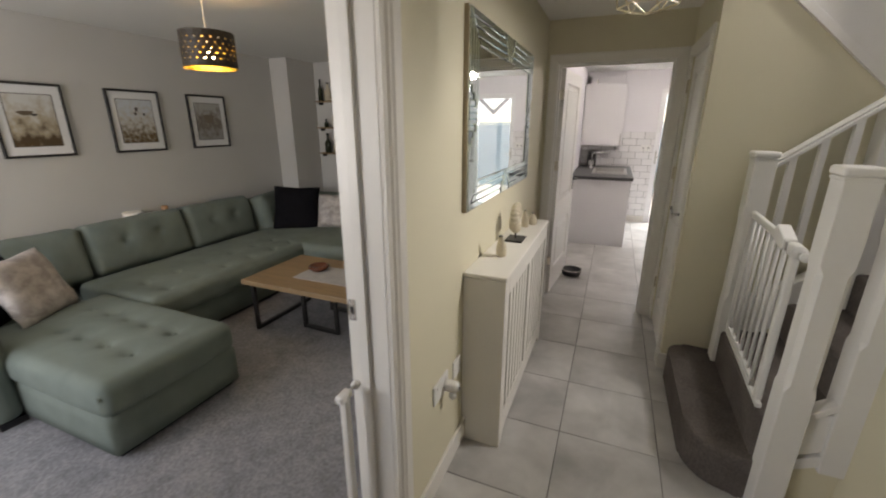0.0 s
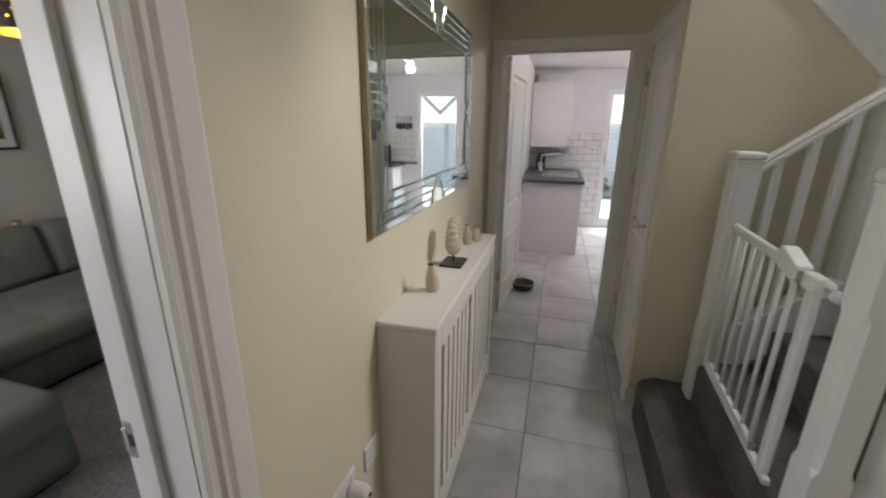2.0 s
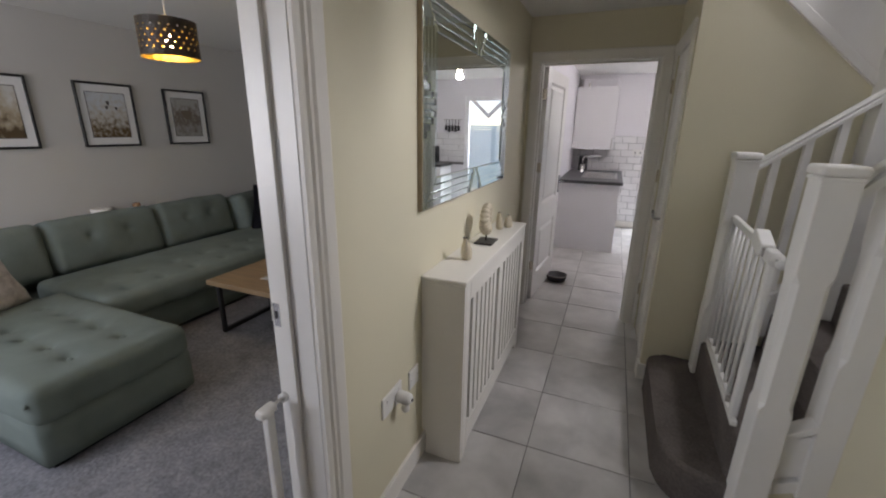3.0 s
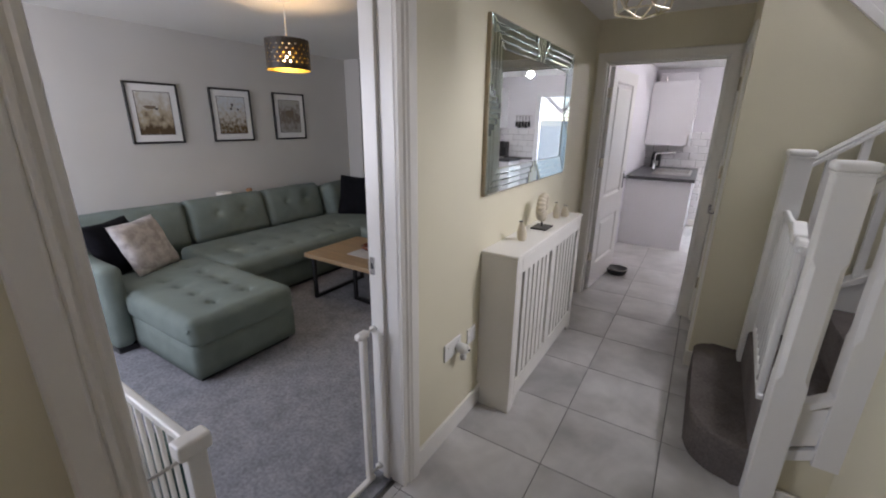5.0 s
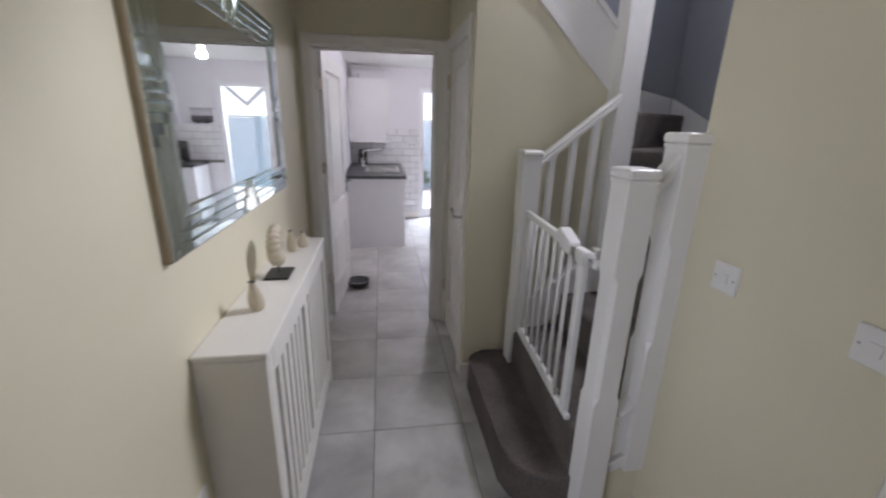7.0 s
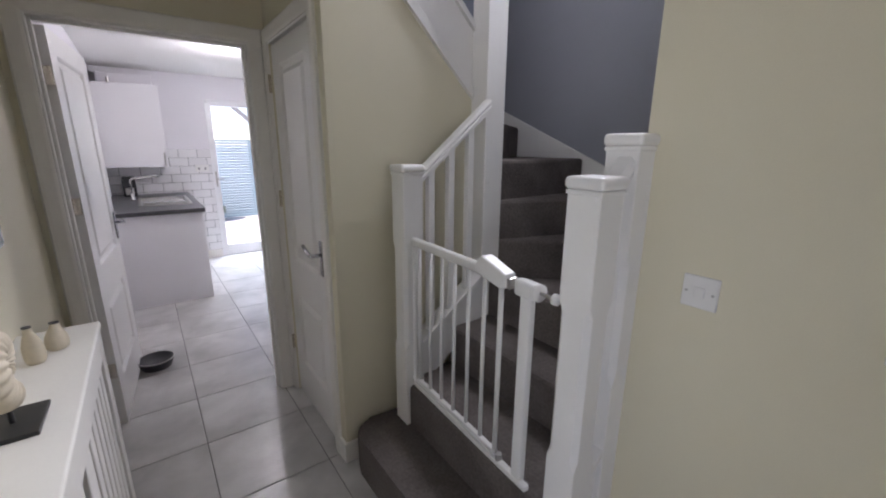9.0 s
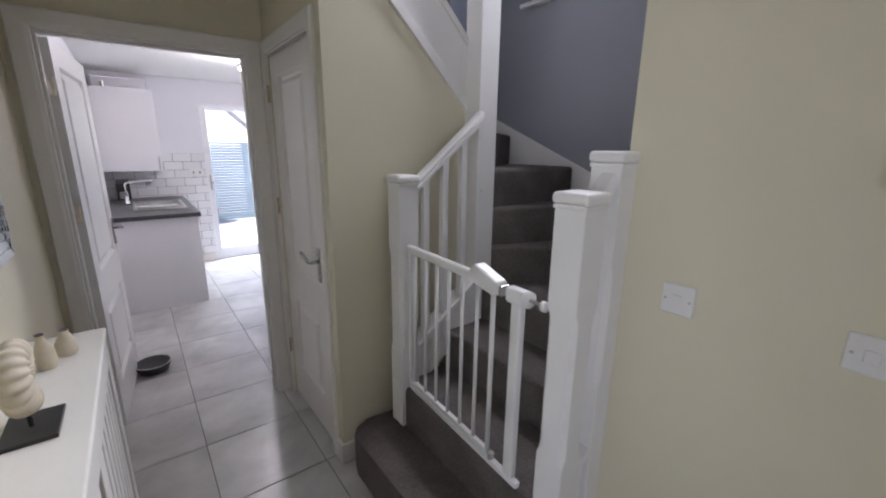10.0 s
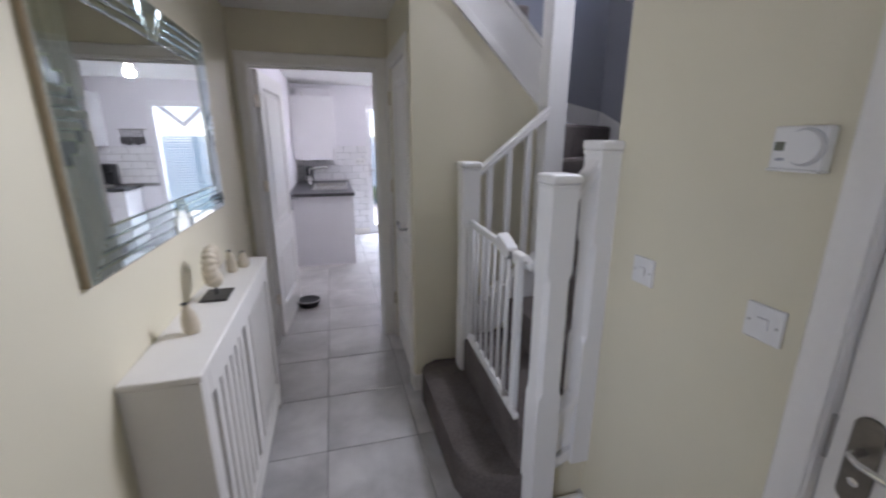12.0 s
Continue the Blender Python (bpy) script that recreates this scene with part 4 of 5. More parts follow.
# long seat
st = [(x, y) for x in (-2.72, -2.95) for y in (1.86, 2.10, 2.36, 2.62, 2.88, 3.12)]
sc = (-3.0, 2.55, 0.335)
soft("seat_cushion", (-3.42, 1.655, 0.245), (-2.575, 3.47, 0.425), 0.055, 0.018, puff=(0.012, 0, 0, 0, 0.012, 0), tufts=[(a - sc[0], b - sc[1]) for a, b in st], depth=0.040, spread=0.026, seed=7)
buttons("button", (0, 0, 0.402), st)
soft("wing_cushion", (-3.42, 3.12, 0.245), (-1.72, 4.02, 0.425), 0.055, 0.03, puff=(0.012, 0, 0, 0.01, 0.012, 0), seed=11)
# backs
soft("back_frame", (-3.93, 0.84, 0.05), (-3.74, 4.36, 0.70), 0.05, 0.08, wrinkle=0.003)
soft("back_frame", (-3.80, 4.17, 0.05), (-1.75, 4.375, 0.70), 0.05, 0.08, wrinkle=0.003)
soft("back_frame", (-3.62, 4.02, 0.30), (-1.78, 4.22, 0.76), 0.06, 0.06, wrinkle=0.004)
for i, (y0, y1) in enumerate(((0.965, 1.835), (1.84, 2.665), (2.67, 3.44))):
    w = y1 - y0
    soft("back_cushion", (-3.745, y0, 0.36), (-3.505, y1, 0.785), 0.065, 0.018, turn=(0, -13, 0), puff=(0.03, 0, 0, 0, 0.004, 0), tufts=[(0.045, -w * 0.17), (0.045, w * 0.17)], depth=0.042, spread=0.028, wrinkle=0.008, seed=20 + i, face="x")
soft("back_cushion", (-3.70, 3.46, 0.36), (-3.47, 4.08, 0.77), 0.065, 0.03, turn=(0, -12, 18), puff=(0.028, 0, 0, 0, 0.004, 0), seed=31, face="x")
# arm
soft("arm", (-3.90, 0.822, 0.045), (-2.603, 0.962, 0.618), 0.055, 0.035, puff=(0.012, 0, 0, 0.01, 0.004, 0), seed=15)


def throw_cushion(at, side, normal, mat, label, size=0.44, thick=0.15, seed=0):
    """A square scatter cushion: pinched corners and a swollen middle."""
    ob = thing("scatter_cushion", label, "cushion", (0, 0, 0), "scatter cushions on the sofa")
    nz, sx = Vector(normal).normalized(), Vector(side)
    sx = (sx - nz * sx.dot(nz)).normalized()
    turn = Matrix((sx, nz.cross(sx), nz)).transposed().to_4x4()
    ob.matrix_world = Matrix.Translation(at) @ turn
    bm = bmesh.new()
    n = 18
    rows = {}
    for s in (1, -1):
        for i in range(n + 1):
            for j in range(n + 1):
                u, w = 2 * i / n - 1, 2 * j / n - 1
                edge = i in (0, n) or j in (0, n)
                if edge and s == -1:
                    rows[s, i, j] = rows[1, i, j]
                    continue
                k = 1 - 0.07 * (1 - abs(u * w)) * max(u * u, w * w)
                h = thick / 2 * ((1 - u ** 4) * (1 - w ** 4)) ** 0.6
                d = noise.noise(Vector((u * 2 + seed, w * 2, s))) * 0.012 * (0 if edge else 1)
                rows[s, i, j] = bm.verts.new((u * size / 2 * k, w * size / 2 * k, s * h + d))
    for s in (1, -1):
        for i in range(n):
            for j in range(n):
                f = [rows[s, i, j], rows[s, i + 1, j], rows[s, i + 1, j + 1], rows[s, i, j + 1]]
                bm.faces.new(f if s == 1 else f[::-1])
    part("cover", bm, mat, ob, "", True)
    return ob
throw_cushion((-3.00, 1.262, 0.612), (-0.5, 0.86, 0), (0.80, 0.42, 0.42), SILVERF, "crushed silver velvet scatter cushion leaning on another", 0.42, 0.13, 2)
throw_cushion((-3.15, 1.135, 0.606), (-0.5, 0.86, 0), (0.80, 0.42, 0.40), BLACK, "plain black scatter cushion behind a silver one", 0.42, 0.12, 5)
throw_cushion((-3.10, 3.66, 0.635), (0.85, 0.5, -0.06), (0.46, -0.80, 0.28), BLACK, "plain black scatter cushion in the sofa corner", 0.50, 0.16, 8)
throw_cushion((-2.72, 3.84, 0.60), (0.9, 0.35, 0), (0.30, -0.86, 0.34), SILVERF, "pale silver scatter cushion beside a black one", 0.40, 0.14, 9)

# coffee table
ct = thing("coffee_table", "oak-topped coffee table on black metal loop legs", "coffee table", (0, 0, 0))
part("tabletop", box(-2.345, -1.24, 2.17, 2.83, 0.392, 0.430, 0.004, 2), OAK, ct, "thick oak top")
def loop(a, b, z1=0.392, s=0.014):
    """A square-tube loop leg from a to b on the floor."""
    d = Vector((b[0] - a[0], b[1] - a[1], 0)).normalized()
    pts = [(a[0], a[1], z1), (a[0], a[1], 0.014 + s), (b[0], b[1], 0.014 + s), (b[0], b[1], z1)]
    for p, q in zip(pts, pts[1:]):
        p, q = Vector(p), Vector(q)
        m = Matrix.Translation((p + q) / 2) @ (q - p).to_track_quat("Z", "Y").to_matrix().to_4x4()
        bm = box(-s, s, -s, s, -(q - p).length / 2 - s, (q - p).length / 2 + (s if p.z == q.z else 0), 0.002, 1)
        ob = part("leg_bar", bm, BLACKMETAL, ct)
        ob.matrix_local = m
loop((-2.27, 2.21), (-2.27, 2.79)), loop((-1.95, 2.375), (-1.64, 2.365)), loop((-1.95, 2.71), (-1.64, 2.71)), loop((-1.31, 2.21), (-1.31, 2.79))
mat_ = thing("table_runner", "pale grey woven table runner on the coffee table", "table runner", (-1.62, 2.50, 0.430))
part("cloth", box(-0.39, 0.33, -0.15, 0.15, 0, 0.004, 0.001, 1), material("grey_linen", (0.42, 0.42, 0.42), 0.9, var=0.12, scale=12, bump=0.5, grain=300), mat_)
ds = thing("candle_dish", "small reddish brown glazed dish on the runner", "dish", (-1.92, 2.55, 0.434))
part("bowl", lathe([(0.001, 0), (0.045, 0), (0.072, 0.018), (0.078, 0.038), (0.070, 0.045), (0.058, 0.030), (0.001, 0.026)], 28), material("brown_glaze", (0.16, 0.055, 0.03), 0.2, var=0.15, scale=20, bump=0.02), ds, "", True)

# things on the ledge behind the sofa
jar = thing("candle_jar", "white lidded candle jar on the sofa back", "candle", (-3.86, 2.40, 0.70))
part("glass", lathe([(0.001, 0), (0.07, 0), (0.075, 0.01), (0.075, 0.065), (0.001, 0.065)], 28), PLASTIC, jar, "", True)
part("lid", lathe([(0.001, 0.065), (0.080, 0.065), (0.080, 0.080), (0.001, 0.083)], 28), SATIN, jar, "flat white lid", False)
cn = thing("tea_light", "small amber tea light holder on the sofa back", "candle", (-3.87, 2.70, 0.70))
part("holder", lathe([(0.001, 0), (0.03, 0), (0.026, 0.03), (0.034, 0.075), (0.024, 0.085), (0.001, 0.08)], 18), material("amber_glass", (0.42, 0.22, 0.10), 0.25, var=0.1, scale=10), cn, "", True)

# pictures
def print_material(name, top, mid, low, scale):
    m = bpy.data.materials.new(name)
    m.use_nodes = True
    n, l = m.node_tree.nodes, m.node_tree.links
    tc, sep, no, ad, rp = n.new("ShaderNodeTexCoord"), n.new("ShaderNodeSeparateXYZ"), n.new("ShaderNodeTexNoise"), n.new("ShaderNodeMath"), n.new("ShaderNodeValToRGB")
    no.inputs["Scale"].default_value, no.inputs["Detail"].default_value = scale, 6
    l.new(tc.outputs["Generated"], sep.inputs[0]), l.new(tc.outputs["Generated"], no.inputs["Vector"])
    mu = n.new("ShaderNodeMath")
    mu.operation, mu.inputs[1].default_value = "MULTIPLY_ADD", 1.5
    mu.inputs[2].default_value = -0.75
    l.new(no.outputs[0], mu.inputs[0])
    l.new(sep.outputs["Z"], ad.inputs[0]), l.new(mu.outputs[0], ad.inputs[1])
    e = rp.color_ramp.elements
    e[0].position, e[0].color, e[1].position, e[1].color = 0.05, (*low, 1), 0.9, (*top, 1)
    k = e.new(0.45)
    k.color = (*mid, 1)
    l.new(ad.outputs[0], rp.inputs[0])
    b = n["Principled BSDF"]
    l.new(rp.outputs[0], b.inputs["Base Color"])
    b.inputs["Roughness"].default_value = 0.25
    return m
FRAME = material("black_frame", (0.012, 0.012, 0.012), 0.4, var=0.1, scale=20, bump=0.05)
MOUNT = material("white_mount", (0.80, 0.80, 0.80), 0.8, var=0.02, scale=20)
INK = plain("dark_print", (0.06, 0.05, 0.045), 0.4)
def picture(y0, y1, z0, z1, mat, marks, label):
    p = thing("framed_picture", label, "picture", (LX, (y0 + y1) / 2, (z0 + z1) / 2), "three pictures above the sofa")
    a, b = (y1 - y0) / 2, (z1 - z0) / 2
    f = 0.018
    for r in ((-a, a, b - f, b), (-a, a, -b, -b + f), (-a, -a + f, -b + f, b - f), (a - f, a, -b + f, b - f)):
        part("frame_bar", box(0.0, 0.024, *r, 0.002, 1), FRAME, p)
    part("mount", box(0.002, 0.012, -a + f, a - f, -b + f, b - f), MOUNT, p, "white mount")
    i, j = a - 0.078, b - 0.085
    part("inner_line", boxes((0.012, 0.0135, -i - 0.006, i + 0.006, -j - 0.006, j + 0.006)), INK, p)
    part("print", box(0.0135, 0.0150, -i, i, -j, j), mat, p, "printed picture of pale grasses")
    for u, v, s, t in marks:
        bm = bmesh.new()
        pts = [(u * i + s * math.cos(q) * (1 + 0.35 * math.sin(3 * q + u)), v * j + t * math.sin(q) * (1 + 0.3 * math.cos(2 * q))) for q in [2 * math.pi * k / 14 for k in range(14)]]
        part("print_mark", prism(pts, "x", 0.0150, 0.0154, bm=bm), INK if s < 0.02 else BROWNINK, p)
BROWNINK = plain("brown_print", (0.17, 0.125, 0.085), 0.4)
picture(1.692, 2.140, 1.302, 1.846, print_material("print_wheat", (0.62, 0.62, 0.60), (0.44, 0.37, 0.27), (0.10, 0.065, 0.035), 5), [(-0.25, 0.28, 0.045, 0.022), (0.1, 0.22, 0.018, 0.012)], "black framed print of a bird over wheat")
picture(2.443, 2.903, 1.302, 1.844, print_material("print_field", (0.58, 0.62, 0.66), (0.52, 0.49, 0.44), (0.14, 0.09, 0.04), 9), [(0.05, 0.55, 0.012, 0.026), (-0.05, 0.35, 0.012, 0.02), (0.45, 0.32, 0.010, 0.018)], "black framed print of birds over a field")
picture(3.191, 3.642, 1.306, 1.842, print_material("print_hare", (0.44, 0.43, 0.40), (0.20, 0.16, 0.13), (0.34, 0.33, 0.31), 6), [(0.0, 0.15, 0.055, 0.06)], "black framed print of a brown shape in grass")

# shelves in the far corner
for k, z in enumerate((1.845, 1.510, 1.175)):
    s = thing("wall_shelf", "short dark wooden wall shelf with bottles and trinkets", "shelf", (-3.43, 4.9, z), "small shelves in the lounge corner")
    part("board", box(-0.19, 0.25, -0.13, 0, -0.018, 0, 0.002, 1), OAK, s)
    part("bracket", box(-0.16, -0.15, -0.09, 0, -0.05, -0.018), BLACKMETAL, s)
GLASSD = plain("dark_bottle_glass", (0.03, 0.035, 0.02), 0.1)
def bottle(x, z, h, w, mat):
    b = thing("bottle", "small dark glass bottle standing on a wall shelf", "bottle", (x, 4.83, z), "bottles on the shelves")
    part("body", lathe([(0.001, 0), (w, 0), (w, h * 0.55), (w * 0.4, h * 0.72), (w * 0.36, h), (0.001, h)], 16), mat, b, "", True)
    part("cap", lathe([(0.001, 0), (w * 0.42, 0), (w * 0.42, h * 0.07), (0.001, h * 0.07)], 12, (0, 0, h)), BLACKMETAL, b)
bottle(-3.56, 1.845, 0.25, 0.032, GLASSD), bottle(-3.44, 1.845, 0.21, 0.045, STONE), bottle(-3.50, 1.510, 0.10, 0.03, GLASSD), bottle(-3.50, 1.175, 0.24, 0.045, GLASSD), bottle(-3.38, 1.175, 0.16, 0.03, STONE), bottle(-3.36, 1.510, 0.22, 0.04, STONE)

# pendant lamp
pl = thing("pendant_lamp", "black drum pendant lamp with gold lining and cut-out pattern, lit", "pendant lamp", (-2.185, 2.07, 0))
part("ceiling_rose", lathe([(0.001, 0), (0.05, 0), (0.046, -0.018), (0.012, -0.03), (0.001, -0.03)], 24, (0, 0, CEILING + 0.02)), PLASTIC, pl, "", True)
part("cord", cyl((0, 0, 2.03), (0, 0, CEILING), 0.004, 8), PLASTIC, pl)
BRASS = plain("gold_lining", (0.36, 0.25, 0.055), 0.42, 0.9)
SHADE = material("black_shade", (0.035, 0.027, 0.018), 0.5, var=0.15, scale=40, bump=0.1)
def drum(r, z0, z1, cols, rows):
    """A drum wall, pierced by rows of diamond holes that meet at points."""
    bm = bmesh.new()
    def at(u, w):
        a = 2 * math.pi * u / cols
        return bm.verts.new((r * math.cos(a), r * math.sin(a), z0 + (z1 - z0) * w / rows))
    for i in range(cols):
        for j in range(rows):
            o = 0.5 if j % 2 else 0.0
            solid = j == 0 or j == rows - 1
            c = [at(i + o, j), at(i + o + 1, j), at(i + o + 1, j + 1), at(i + o, j + 1)]
            if solid:
                bm.faces.new(c)
                continue
            d = [at(i + o + 0.5, j + 0.28), at(i + o + 0.66, j + 0.5), at(i + o + 0.5, j + 0.72), at(i + o + 0.34, j + 0.5)]
            for k in range(4):
                bm.faces.new((c[k], d[k], d[k - 1]))
                bm.faces.new((c[k], c[(k + 1) % 4], d[k]))
    return bm
part("shade", drum(0.150, 1.872, 2.068, 22, 7), SHADE, pl, "pierced black drum shade")
part("lining", drum(0.1485, 1.872, 2.068, 22, 7), BRASS, pl, "gold metallic lining")
part("rim", tube([(0.15 * math.cos(a), 0.15 * math.sin(a), 1.872) for a in [2 * math.pi * i / 40 for i in range(41)]], 0.003, 6), BRASS, pl)
for k in range(3):
    a = 2 * math.pi * k / 3
    part("spoke", cyl((0, 0, 2.05), (0.149 * math.cos(a), 0.149 * math.sin(a), 2.06), 0.002, 6), BRASS, pl)
part("lampholder", cyl((0, 0, 2.0), (0, 0, 2.06), 0.02, 14), PLASTIC, pl)
part("bulb", lathe([(0.001, 0), (0.018, 0.006), (0.03, 0.03), (0.028, 0.055), (0.015, 0.085), (0.001, 0.095)], 20, (0, 0, 1.905)), plain("lit_bulb", (1.0, 0.80, 0.45), 0.3, glow=30), pl, "glowing bulb", True)

# something green kept behind the open gate
gb = thing("green_box", "narrow dark green plastic box on the carpet behind the gate", "storage box", (-0.945, 0.435, 0.014))
GREEN = material("dark_green_plastic", (0.012, 0.060, 0.050), 0.45, var=0.15, scale=9, bump=0.1)
part("body", box(-0.075, 0.075, -0.05, 0.05, 0, 0.425, 0.012, 3), GREEN, gb)
part("lid", box(-0.08, 0.08, -0.055, 0.055, 0.427, 0.452, 0.008, 3), GREEN, gb, "dark green lid")

# ---- kitchen ----
pen = thing("sink_unit", "white gloss kitchen base unit with plain end panel", "base cabinet", (0, 0, 0))
part("end_panel", box(-0.356, 0.385, 5.735, 5.755, 0.0, 0.862, 0.002, 1), CABWHITE, pen)
part("carcass", box(-0.352, 0.36, 5.755, 7.385, 0.0, 0.862), CABWHITE, pen)
for k in range(3):
    y = 5.765 + k * 0.54
    d = part("door", box(0.362, 0.382, y, y + 0.534, 0.12, 0.855, 0.002, 1), CABWHITE, pen)
    part("handle", cyl((0.405, y + 0.49, 0.70), (0.405, y + 0.49, 0.83), 0.006, 8), CHROME, d)
wt = thing("sink_worktop", "dark grey laminate worktop over the sink unit", "worktop", (0, 0, 0))
part("slab", boxes((-0.358, 0.41, 5.715, 6.12, 0.864, 0.902), (-0.358, 0.41, 6.88, 7.388, 0.864, 0.902), (-0.358, -0.10, 6.12, 6.88, 0.864, 0.902), (0.33, 0.41, 6.12, 6.88, 0.864, 0.902)), WORKTOP, wt)
sk_ = thing("sink", "stainless steel inset sink with drainer", "sink", (0, 0, 0))
part("rim", boxes((-0.11, 0.345, 6.105, 6.135, 0.902, 0.910), (-0.11, 0.345, 6.865, 6.895, 0.902, 0.910), (-0.11, -0.085, 6.135, 6.865, 0.902, 0.910), (0.32, 0.345, 6.135, 6.865, 0.902, 0.910), bev=0.003), STEEL, sk_)
part("bowl", boxes((-0.085, 0.32, 6.135, 6.865, 0.74, 0.746), (-0.085, -0.079, 6.135, 6.865, 0.746, 0.902), (0.314, 0.32, 6.135, 6.865, 0.746, 0.902), (-0.079, 0.314, 6.135, 6.141, 0.746, 0.902), (-0.079, 0.314, 6.859, 6.865, 0.746, 0.902)), STEEL, sk_)
part("drainer", boxes(*[(-0.07, 0.305, 6.17 + i * 0.04, 6.185 + i * 0.04, 0.888, 0.898) for i in range(7)]), STEEL, sk_)
for y in (6.55, 6.75):
    part("waste", lathe([(0.001, 0), (0.04, 0), (0.036, 0.004), (0.001, 0.005)], 18, (0.11, y, 0.746)), BLACKMETAL, sk_, "dark waste outlet")
tp = thing("kitchen_tap", "chrome swan-neck mixer tap on the worktop", "tap", (-0.15, 6.75, 0.902))
part("base", lathe([(0.001, 0), (0.028, 0), (0.028, 0.012), (0.017, 0.02), (0.017, 0.09), (0.001, 0.09)], 20), CHROME, tp, "", True)
part("spout", tube([(0, 0, 0.08)] + [(0.0 + 0.03 - 0.03 * math.cos(a), 0, 0.20 + 0.03 * math.sin(a)) for a in [math.pi / 2 * i / 6 for i in range(7)]] + [(0.14, 0, 0.245), (0.235, 0, 0.252), (0.245, 0, 0.235)], 0.011, 10), CHROME, tp, "", True)
part("lever", cyl((0, -0.015, 0.07), (0.0, -0.06, 0.095), 0.006, 8), CHROME, tp)

wc = thing("wall_cabinet", "white gloss wall cabinet above the sink", "wall cabinet", (0, 0, 0), "kitchen wall cabinets")
part("carcass", box(-0.355, 0.235, 7.07, 7.395, 1.235, 2.13), CABWHITE, wc)
d = part("door", box(-0.353, 0.233, 7.05, 7.069, 1.237, 2.128, 0.002, 1), CABWHITE, wc)
part("handle", box(0.200, 0.212, 7.028, 7.048, 1.245, 1.40, 0.003, 1), STEEL, d, "steel bar handle")
pb = thing("boiler_pipe", "white boxed duct above the wall cabinet", "duct", (0, 0, 0))
part("duct", box(-0.30, 0.20, 7.25, 7.395, 2.132, 2.26, 0.01, 2), KWHITE, pb)
part("pipe", cyl((-0.20, 7.22, 2.13), (-0.20, 7.22, 2.20), 0.012, 10), STEEL, pb)

# plain boxes stand in for a dark silver kettle
cm = thing("kettle", "black and steel kettle, boxy in shape, on the sink worktop", "coffee maker", (-0.165, 7.22, 0.902))
part("body", box(-0.075, 0.055, -0.07, 0.07, 0.0, 0.20, 0.012, 2), BLACKMETAL, cm)
part("front", box(-0.05, 0.03, -0.085, -0.07, 0.02, 0.10, 0.004, 1), STEEL, cm)
part("lid", box(-0.07, 0.05, -0.06, 0.06, 0.20, 0.225, 0.008, 2), BLACKMETAL, cm)
ks = thing("tile_socket", "white double socket set in the wall tiles", "socket", (0.60, 7.378, 1.195))
part("plate", box(-0.074, 0.074, -0.010, 0.0, -0.043, 0.043, 0.003, 2), PLASTIC, ks)
for d_ in (-0.035, 0.035):
    part("pin_holes", box(d_ - 0.01, d_ + 0.01, -0.0112, -0.0095, -0.02, 0.012), plain("socket_grey", (0.25, 0.24, 0.24), 0.5), ks)

bw = thing("pet_bowl", "dark grey pet bowl on the kitchen floor tiles", "pet bowl", (-0.135, 4.44, 0.0))
part("bowl", lathe([(0.001, 0.004), (0.088, 0), (0.098, 0.03), (0.108, 0.055), (0.104, 0.062), (0.096, 0.056), (0.085, 0.025), (0.001, 0.022)], 32), material("charcoal_rubber", (0.045, 0.045, 0.05), 0.5, var=0.2, scale=20), bw, "", True)
part("rim", tube([(0.106 * math.cos(a), 0.106 * math.sin(a), 0.059) for a in [2 * math.pi * i / 32 for i in range(33)]], 0.004, 6), STEEL, bw, "steel rim")

# ceiling spotlights
kl = thing("kitchen_ceiling_light", "white ceiling spotlight bar with a glowing bulb", "ceiling light", (0.852, 5.45, 0))
part("base", box(-0.03, 0.03, -0.14, 0.14, CEILING + 0.0, CEILING + 0.02, 0.006, 2), PLASTIC, kl)
for y in (0.0, -0.11):
    part("arm", cyl((0, y, 2.275), (0, y, 2.315), 0.008, 10), CHROME, kl)
    head = part("spot_head", lathe([(0.001, 0.085), (0.018, 0.085), (0.024, 0.06), (0.030, 0.02), (0.028, 0.02), (0.001, 0.055)], 20, (0, y, 2.195)), CHROME, kl, "chrome spotlight head", True)
part("bulb", lathe([(0.001, 0), (0.022, 0.006), (0.027, 0.022), (0.020, 0.04), (0.001, 0.045)], 20, (0, 0, 2.190)), plain("lit_kitchen_bulb", (1.0, 0.95, 0.88), 0.3, glow=40), kl, "glowing bulb", True)

# units by the garden door, seen in the mirror
dr = thing("drawer_unit", "white gloss kitchen drawer unit beside the garden door", "base cabinet", (0, 0, 0))
part("carcass", box(1.70, 2.62, 6.90, 7.39, 0.10, 0.862), CABWHITE, dr)
part("plinth", box(1.74, 2.62, 6.95, 7.38, 0.0, 0.10), CABWHITE, dr)
for x0, x1 in ((1.702, 2.158), (2.162, 2.618)):
    for z0, z1 in ((0.105, 0.40), (0.404, 0.66), (0.664, 0.857)):
        q = part("drawer_front", box(x0, x1, 6.88, 6.899, z0, z1, 0.002, 1), CABWHITE, dr)
        part("handle", box((x0 + x1) / 2 - 0.06, (x0 + x1) / 2 + 0.06, 6.86, 6.878, z1 - 0.05, z1 - 0.04, 0.002, 1), STEEL, q)
w2 = thing("corner_worktop", "dark grey laminate worktop over the drawer unit", "worktop", (0, 0, 0))
part("slab", box(1.68, 2.63, 6.865, 7.388, 0.864, 0.902, 0.003, 1), WORKTOP, w2)
c2 = thing("wall_cabinet", "white gloss wall cabinet near the garden door", "wall cabinet", (0, 0, 0), "kitchen wall cabinets")
part("carcass", box(2.0, 2.62, 7.07, 7.395, 1.44, 2.13), CABWHITE, c2)
